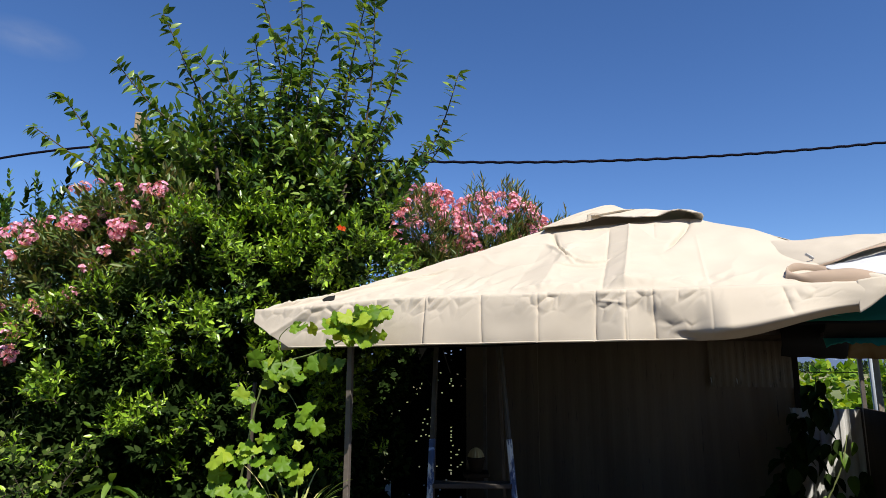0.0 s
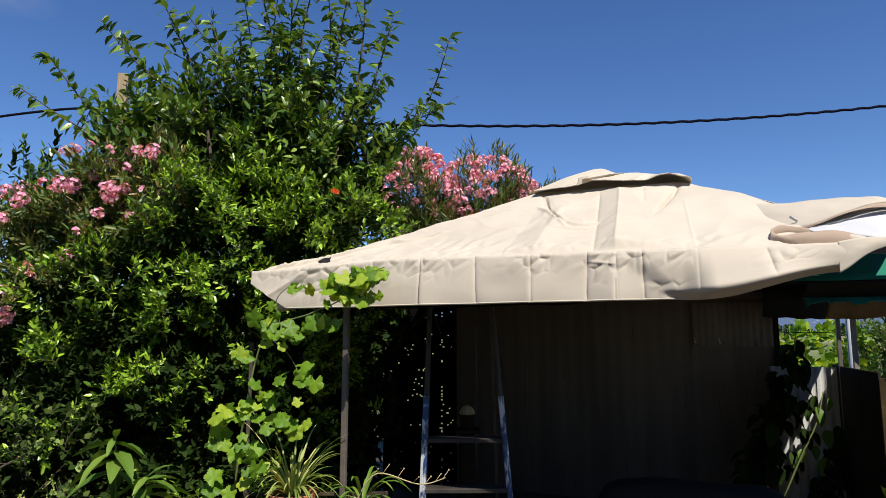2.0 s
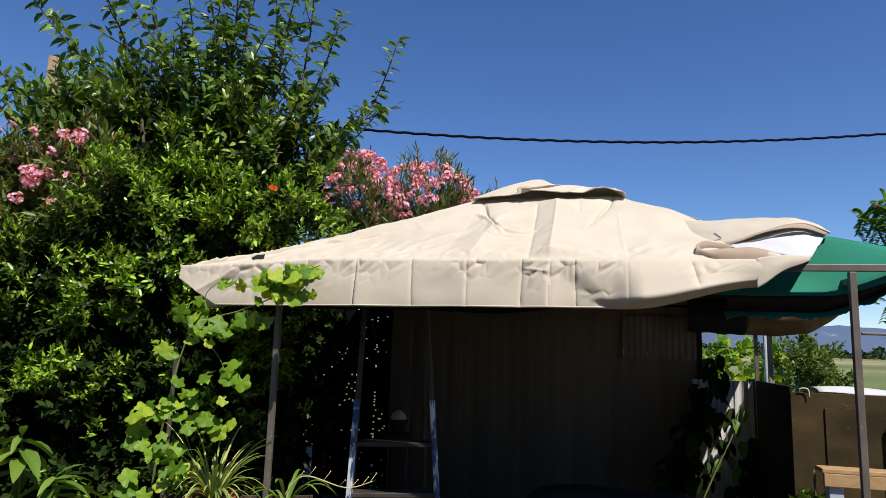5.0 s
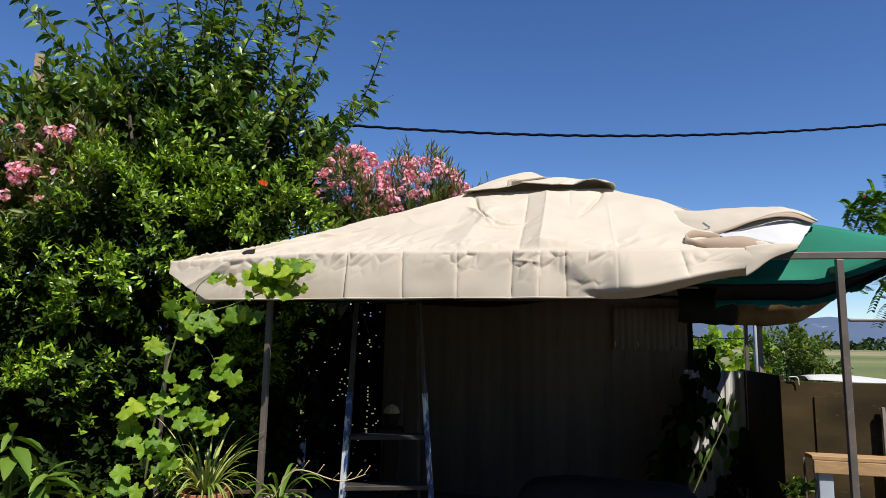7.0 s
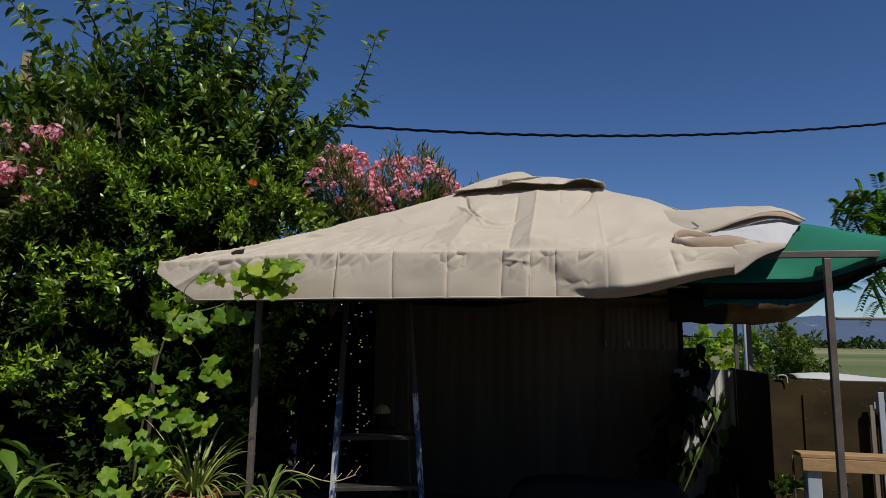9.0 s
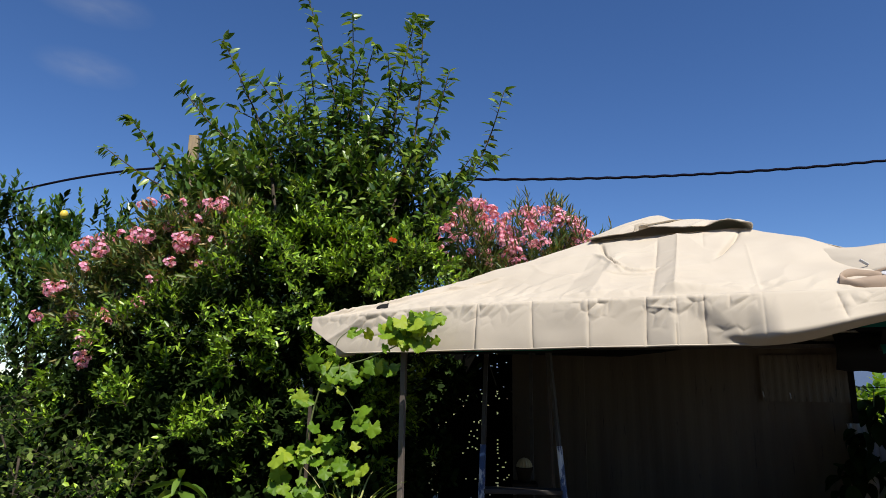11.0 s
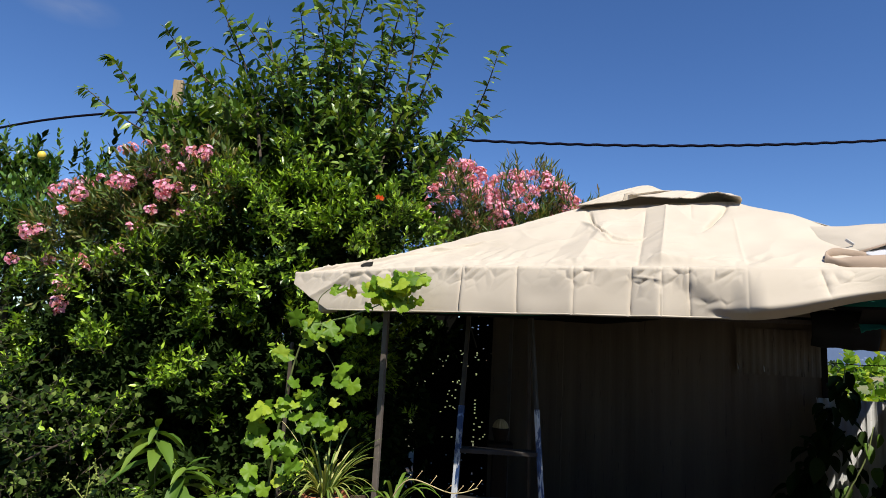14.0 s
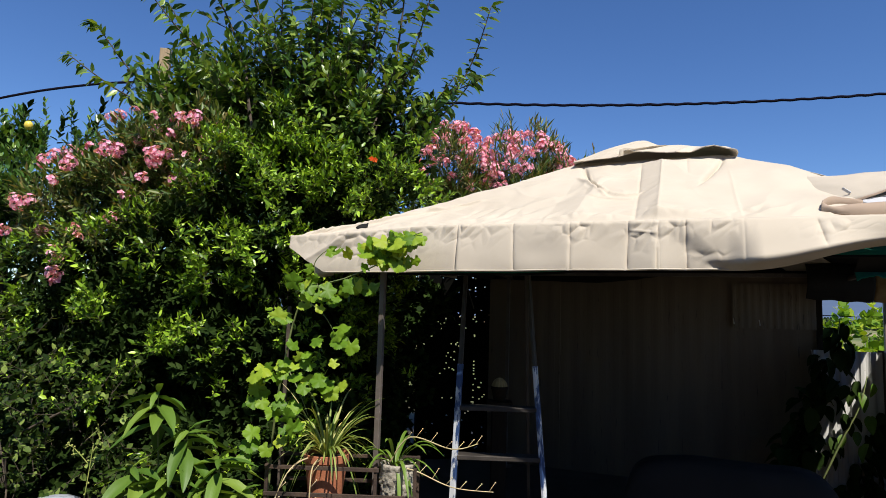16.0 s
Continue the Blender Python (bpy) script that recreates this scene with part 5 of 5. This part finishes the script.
# ---------- plant rack and pots ----------
rack = thing("plant_rack", (-0.72, 3.62, 0), "low rusty iron plant rack", "rack")
for x in (-1.13, -0.52, -0.30):
    for y in (3.58, 3.90):
        part("leg", boxed(pose(x, y, 0.335), 0.018, 0.018, 0.67, 0.002), iron, rack)
for z in (0.40, 0.51, 0.655):
    part("rail", beam((-1.14, 3.57, z), (-0.29 if z < 0.6 else -0.5, 3.57, z), 0.012, 0.022, 0.002), iron, rack)
    part("rail", beam((-1.14, 3.91, z), (-0.29, 3.91, z), 0.012, 0.022, 0.002), iron, rack)
for k in range(9):
    part("slat", beam((-1.12 + 0.1 * k, 3.58, 0.405), (-1.12 + 0.1 * k, 3.90, 0.405), 0.03, 0.01, 0.002), iron, rack)
for k in range(5):
    part("baluster", boxed(pose(-1.06 + 0.1 * k, 3.57, 0.455), 0.008, 0.008, 0.1, 0.001), iron, rack)
pot = thing("flower_pot", (-0.83, 3.75, 0.412), "orange terracotta flower pot on the iron rack", "pot", "pots on the rack")
part("body", lathe(bmesh.new(), [(0.092, 0), (0.122, 0.245), (0.135, 0.25), (0.137, 0.29), (0.125, 0.292), (0.115, 0.27)], (-0.83, 3.75, 0.412), 36), terracotta, pot, smooth=False)
part("soil", lathe(bmesh.new(), [(0.118, 0.262), (0.06, 0.272), (0.001, 0.275)], (-0.83, 3.75, 0.412), 24), soil, pot)
urn = thing("stone_planter", (-0.415, 3.74, 0.412), "carved pale stone planter with rough relief on the rack", "pot", "pots on the rack")


def urn_shape(u, v):
    th = u * math.tau
    r = 0.075 + 0.015 * v
    r += 0.016 * abs(math.sin(th * 6 + 3 * math.sin(v * 14))) * math.sin(math.pi * v) + 0.012 * noise.noise(Vector((math.cos(th) * 5, math.sin(th) * 5, v * 9)))
    r += 0.008 * (v > 0.9)
    return Vector((-0.415 + r * math.cos(th), 3.74 + r * math.sin(th), 0.412 + 0.25 * v))


bm = sheet(urn_shape, 64, 24)
bmesh.ops.remove_doubles(bm, verts=bm.verts, dist=0.0004)
thick(part("body", bm, carved_stone, urn, smooth=True), 0.014)
part("soil", lathe(bmesh.new(), [(0.078, 0.225), (0.04, 0.235), (0.001, 0.236)], (-0.415, 3.74, 0.412), 24), soil, urn)


def strap_leaves(ob, centre, count, length, width, material, lift=1.0, name="leaf"):
    """Arching strap leaves, each a part of its own."""
    c = Vector(centre)
    for k in range(count):
        th = rng.uniform(0, math.tau)
        L = length * rng.uniform(0.6, 1.1)
        d = Vector((math.cos(th), math.sin(th), 0))
        s = d.cross(Vector((0, 0, 1)))
        rise = lift * rng.uniform(0.5, 1.2)
        arc = rng.uniform(0.75, 1.4) * (0.72 if lift > 1.3 else 1.0) if k % 17 else 2.1
        bm = bmesh.new()
        rows = []
        for j in range(9):
            x = j / 8
            p = c + d * (0.015 + L * 0.75 * x) + Vector((0, 0, L * (rise * x - arc * x * x)))
            w = width * (0.35 + 1.2 * x) * (1 - x) ** 0.6 + 0.0006
            rows.append((bm.verts.new(p - s * w), bm.verts.new(p - Vector((0, 0, w * 0.5))), bm.verts.new(p + s * w)))
        for r0, r1 in zip(rows, rows[1:]):
            for q in (0, 1):
                bm.faces.new((r0[q], r0[q + 1], r1[q + 1], r1[q]))
        part(name, bm, material, ob, smooth=True)


spider = thing("spider_plant", (-0.83, 3.75, 0.68), "spider plant with arching cream-striped leaves in a terracotta pot", "plant")
strap_leaves(spider, (-0.83, 3.75, 0.68), 95, 0.40, 0.008, leaf_spider, 1.4)
lily = thing("strap_plant", (-0.43, 3.76, 0.645), "broad green strap-leaved plant in a stone planter", "plant")
strap_leaves(lily, (-0.43, 3.76, 0.645), 18, 0.36, 0.016, leaf_lance, 1.25)
stalks = thing("dry_stalks", (-0.46, 3.72, 0.64), "dry pale flower stalks reaching out from the planter", "plant")
for ends in (((-0.46, 3.72, 0.66), (-0.34, 3.68, 0.82), (-0.10, 3.66, 0.765), (0.05, 3.66, 0.80)), ((-0.44, 3.70, 0.64), (-0.31, 3.66, 0.64), (-0.09, 3.64, 0.56), (0.14, 3.63, 0.545)), ((-0.9, 3.7, 0.69), (-0.98, 3.5, 0.66), (-1.06, 3.42, 0.45), (-1.12, 3.4, 0.2)), ((-0.85, 3.65, 0.69), (-0.86, 3.5, 0.66), (-0.86, 3.45, 0.45), (-0.9, 3.45, 0.15))):
    line = spline(ends, 18)
    bm = tube(bmesh.new(), line, list(np.linspace(0.005, 0.0025, 19)), 5)
    for k in range(5, 19, 2):
        e = line[k] + Vector((0.035, rng.normal(0, 0.02), 0.03 + 0.02 * rng.random()))
        tube(bm, [line[k], e], [0.0022, 0.0015], 4)
        bmesh.ops.create_icosphere(bm, subdivisions=1, radius=0.005, matrix=Matrix.Translation(e))
    part("stalk", bm, dry_stem, stalks, smooth=True)


# ---------- glazed stool and weed by the rose ----------
STOOL = (-2.22, 3.42, 0)
stool = thing("garden_stool", STOOL, "white glazed ceramic garden stool with dark blue patches", "stool")
part("body", lathe(bmesh.new(), [(0.112, 0), (0.116, 0.02), (0.132, 0.08), (0.156, 0.2), (0.160, 0.27), (0.148, 0.37), (0.132, 0.44)], STOOL, 40), white_glaze, stool, smooth=True)
part("seat", lathe(bmesh.new(), [(0.132, 0.44), (0.138, 0.447), (0.132, 0.462), (0.096, 0.480), (0.048, 0.489), (0.001, 0.491)], STOOL, 40), white_glaze, stool, smooth=True)
part("rim", lathe(bmesh.new(), [(0.133, 0.435), (0.142, 0.441), (0.142, 0.451), (0.133, 0.457)], STOOL, 40), white_glaze, stool, smooth=True)
weed = thing("weed", (-2.05, 3.3, 0), "thin yellow-green weed with small buds beside a rose bush", "plant")
for ends in (((-2.05, 3.3, 0), (-2.03, 3.3, 0.25), (-1.99, 3.3, 0.52), (-1.965, 3.3, 0.80)), ((-1.985, 3.3, 0.70), (-2.05, 3.29, 0.77), (-2.09, 3.28, 0.80)), ((-1.965, 3.3, 0.76), (-1.94, 3.31, 0.82), (-1.945, 3.3, 0.88)), ((-2.0, 3.3, 0.48), (-1.93, 3.28, 0.44), (-1.87, 3.27, 0.38))):
    line = spline(ends, 16)
    bm = tube(bmesh.new(), line, list(np.linspace(0.006 if len(ends) > 3 else 0.003, 0.0018, 17)), 5)
    for k in range(5, 17):
        e = line[k] + Vector(rng.normal(0, 0.016, 3))
        tube(bm, [line[k], e], [0.0016, 0.0010], 4)
        bmesh.ops.create_icosphere(bm, subdivisions=1, radius=rng.uniform(0.003, 0.007), matrix=Matrix.Translation(e))
    part("stem", bm, weed_green, weed, smooth=True)


# ---------- grapevine on the post ----------
def vine_leaf(name, size):
    """A five-lobed toothed leaf, cupped, stalk at the origin, tip along +x."""
    bm = bmesh.new()
    c = bm.verts.new((0.12 * size, 0, 0))
    ring = []
    for k in range(50):
        th = -math.pi + (k + 0.5) * math.tau / 50
        lobes = 0.62 + 0.19 * abs(math.cos(th * 2.5)) ** 1.3 + (0.05 if k % 2 else -0.035)
        if abs(th) > 2.75:
            lobes *= 0.45
        r = size * lobes * 0.62
        x, y = 0.12 * size + r * math.cos(th), r * math.sin(th)
        ring.append(bm.verts.new((x, y, -0.35 * r * r / size + 0.045 * size * math.cos(th * 5) + 0.02 * size * math.sin(th * 2 + size * 90))))
    for k in range(50):
        bm.faces.new((c, ring[k], ring[(k + 1) % 50]))
    me = bpy.data.meshes.new(name)
    bm.to_mesh(me)
    bm.free()
    me.polygons.foreach_set("use_smooth", [True] * len(me.polygons))
    return me


vine = thing("grapevine", (-1.2, 3.95, 0), "bright green grapevine climbing a stake onto the canopy", "vine")
LEAVES = [vine_leaf("leaf", s) for s in (0.108, 0.086, 0.064)]
VINE = [((-1.22, 3.95, 0.0), (-1.2, 3.9, 0.7), (-1.12, 3.75, 1.15), (-1.0, 3.68, 1.6), (-0.72, 3.55, 1.72), (-0.52, 3.42, 1.80), (-0.42, 3.38, 1.90)),
        ((-1.0, 3.68, 1.6), (-0.86, 3.62, 1.5), (-0.78, 3.6, 1.38)), ((-1.1, 3.75, 1.2), (-1.0, 3.7, 1.05), (-0.93, 3.66, 0.92)),
        ((-0.9, 3.66, 1.62), (-0.93, 3.62, 1.80), (-0.82, 3.58, 1.90)), ((-0.42, 3.40, 1.90), (-0.34, 3.38, 1.95), (-0.29, 3.37, 1.97))]
for ends in VINE:
    line = spline(ends, 26)
    part("cane", tube(bmesh.new(), line, list(np.linspace(0.009 if len(ends) > 4 else 0.004, 0.002, 27)), 6), green_stem, vine, smooth=True)
CLUSTERS = [(-0.50, 3.40, 1.85, 0.065, 25), (-0.42, 3.40, 1.905, 0.05, 15), (-0.34, 3.40, 1.93, 0.03, 5), (-0.77, 3.45, 1.86, 0.03, 3), (-0.93, 3.5, 1.68, 0.06, 7), (-0.84, 3.5, 1.60, 0.06, 8), (-0.64, 3.5, 1.67, 0.05, 6), (-0.74, 3.5, 1.37, 0.045, 5),
            (-0.92, 3.5, 1.34, 0.04, 3), (-1.0, 3.5, 1.22, 0.06, 6), (-1.11, 3.52, 1.19, 0.05, 4), (-0.86, 3.5, 1.12, 0.06, 6), (-1.18, 3.55, 1.07, 0.06, 5), (-0.98, 3.5, 0.97, 0.06, 6), (-1.0, 3.5, 0.85, 0.06, 4), (-1.21, 3.5, 0.77, 0.06, 4), (-1.08, 3.56, 1.5, 0.05, 2)]
places = [[], [], []]
for x, y, z, r, count in CLUSTERS:
    for k in range(round(count * 1.3)):
        p = Vector((x, y, z)) + Vector((rng.normal(0, r * 0.85), rng.normal(0, 0.03), rng.normal(0, r * 0.6)))
        face = Vector((rng.normal(0.1, 0.7), -1, rng.normal(0.5, 0.65)))
        m = look(p, p - face, rng.uniform(0, 360) if k % 3 else rng.normal(-90, 40))
        places[int(rng.choice(3, p=(0.3, 0.4, 0.3)))].append(m)
for me, where in zip(LEAVES, places):
    put_shared("leaf", me, leaf_grape, vine, where)
single("stake", beam((-1.20, 4.1, 0), (-1.19, 4.1, 1.55), 0.022, 0.022), bark, "thin weathered wooden stake behind the vine", "stake")


# ---------- the long-leaved plant ----------
def lance_leaf(name, L, W):
    """A long pointed leaf with a raised rib, along +x."""
    def f(u, v):
        w = W * math.sin(math.pi * min(u * 0.92 + 0.06, 1)) ** 0.8 * (1 - 0.25 * u)
        return Vector((L * u, (v - 0.5) * w, -0.35 * L * u * u + abs(v - 0.5) * w * 0.45 + 0.004 * math.sin(u * 20) * abs(v - 0.5)))
    bm = sheet(f, 10, 4)
    me = bpy.data.meshes.new(name)
    bm.to_mesh(me)
    bm.free()
    me.polygons.foreach_set("use_smooth", [True] * len(me.polygons))
    return me


LANCE = [lance_leaf("leaf", 0.25, 0.085), lance_leaf("leaf", 0.20, 0.068), lance_leaf("leaf", 0.13, 0.042)]
for base, stems in (((-1.68, 3.5, 0), ((-1.70, 3.42, 1.06), (-1.52, 3.42, 0.86), (-1.80, 3.40, 0.66), (-1.60, 3.36, 0.62))), ((-1.38, 3.5, 0), ((-1.34, 3.42, 0.72), (-1.40, 3.38, 0.56), (-1.22, 3.42, 0.54), (-1.50, 3.36, 0.45)))):
    ob = thing("leafy_plant", base, "tall herb with long pointed bright green leaves", "plant", "long-leaved herbs")
    sets = [[], [], []]
    for top in stems:
        line = spline([base, Vector(base).lerp(Vector(top), 0.5) + Vector((0, 0.02, 0)), top], 20)
        part("stem", tube(bmesh.new(), line, list(np.linspace(0.008, 0.003, 21)), 6), green_stem, ob, smooth=True)
        for k in range(15):
            p = line[20 - k // 3]
            th = k * 2.4 + rng.normal(0, 0.3)
            tip = -45 if k < 1 else (rng.uniform(-18, 15) if k < 6 else rng.uniform(-8, 36))
            sets[2 if k < 3 else (1 if k < 6 else 0)].append(Matrix.Translation(p) @ pose(0, 0, 0, rng.normal(0, 12), tip, math.degrees(th)))
    for me, where in zip(LANCE, sets):
        put_shared("leaf", me, leaf_lance, ob, where)

# a climbing plant by the gap; shade is put into its near-black leaves
shade_plant = thing("potted_climber", gz(2.72, 2.86, 0), "tall broad-leaved climber, leaves coloured near black for shade and green for sun", "plant")
for ends in ((gz(2.72, 2.86, 0), gz(2.78, 2.86, 0.7), gz(2.92, 2.86, 1.2), gz(2.98, 2.86, 1.6)), (gz(2.72, 2.86, 0), gz(2.92, 2.82, 0.5), gz(3.08, 2.8, 0.85), gz(3.16, 2.84, 1.12))):
    line = spline(ends, 22)
    part("stem", tube(bmesh.new(), line, list(np.linspace(0.012, 0.004, 23)), 6), green_stem, shade_plant, smooth=True)
broad = [lance_leaf("leaf", 0.2, 0.14), lance_leaf("leaf", 0.14, 0.095)]
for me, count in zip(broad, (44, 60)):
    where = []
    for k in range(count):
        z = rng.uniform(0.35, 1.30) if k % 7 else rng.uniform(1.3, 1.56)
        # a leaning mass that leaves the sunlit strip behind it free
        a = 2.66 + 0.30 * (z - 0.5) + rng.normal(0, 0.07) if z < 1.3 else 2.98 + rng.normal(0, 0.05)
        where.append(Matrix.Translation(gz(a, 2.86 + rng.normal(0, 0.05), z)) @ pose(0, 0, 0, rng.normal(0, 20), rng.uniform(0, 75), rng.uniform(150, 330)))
    put_shared("leaf", me, leaf_shade, shade_plant, where)
# more near-black leaves, added to darken the tin's shaded corner
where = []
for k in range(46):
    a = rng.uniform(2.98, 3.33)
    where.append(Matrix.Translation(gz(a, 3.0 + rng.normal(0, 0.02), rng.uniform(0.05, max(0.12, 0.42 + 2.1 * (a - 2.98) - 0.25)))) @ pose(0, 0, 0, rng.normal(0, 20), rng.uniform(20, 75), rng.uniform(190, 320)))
put_shared("leaf", broad[1], leaf_shade, shade_plant, where)
# a few near-black leaves break up the sunlit strip
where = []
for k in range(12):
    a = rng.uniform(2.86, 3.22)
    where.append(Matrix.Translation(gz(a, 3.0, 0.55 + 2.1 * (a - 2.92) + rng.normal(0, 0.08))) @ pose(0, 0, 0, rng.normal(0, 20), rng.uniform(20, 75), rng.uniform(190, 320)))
put_shared("leaf", broad[1], leaf_shade, shade_plant, where)
# brighter green copies for the leaves that the sun reaches
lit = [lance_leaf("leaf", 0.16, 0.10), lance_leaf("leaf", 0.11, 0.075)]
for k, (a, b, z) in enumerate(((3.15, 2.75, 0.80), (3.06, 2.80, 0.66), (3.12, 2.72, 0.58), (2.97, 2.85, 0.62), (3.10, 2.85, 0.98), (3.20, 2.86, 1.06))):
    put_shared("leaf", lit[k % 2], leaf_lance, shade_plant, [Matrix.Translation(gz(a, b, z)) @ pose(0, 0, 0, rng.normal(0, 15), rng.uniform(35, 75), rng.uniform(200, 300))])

# ---------- utility pole and cable ----------
PX, PY = -7.05, 13.95
pole = thing("utility_pole", (PX, PY, 0), "old square timber utility pole behind the trees", "pole")
part("post", boxed(pose(PX, PY, 3.74, 0, 0, 12), 0.22, 0.22, 7.48, 0.015), pole_wood, pole)
part("insulator", lathe(bmesh.new(), [(0.03, 0), (0.05, 0.03), (0.045, 0.09), (0.06, 0.12), (0.015, 0.15)], (PX, PY - 0.18, 6.56), 12), white_tin, pole, smooth=True)
part("bracket", boxed(pose(PX, PY - 0.12, 6.55), 0.06, 0.2, 0.04, 0.003), iron, pole)
span = []
for x in np.linspace(PX, 24, 60):
    q = (x / 1.55) - 0.5
    span.append(Vector((x, PY - 0.18, 1.65 + 1.55 * (2.99 + (0.0067 if q < 0 else 0.0094) * q * q))))
strand = [p + Vector((0, 0.008 * math.cos(k * 1.1), 0.008 * math.sin(k * 1.1))) for k, p in enumerate(spline(span, 420))]
part("cable", tube(bmesh.new(), strand, 0.030, 6), black_rubber, pole, "twisted black overhead cable", True)
part("cable", tube(bmesh.new(), spline([(PX, PY - 0.18, 6.63), (-8.55, 13.85, 6.58), (-10.7, 13.9, 6.24), (-14, 14.1, 5.45)], 60), 0.028, 6), black_rubber, pole, "twisted black overhead cable", True)
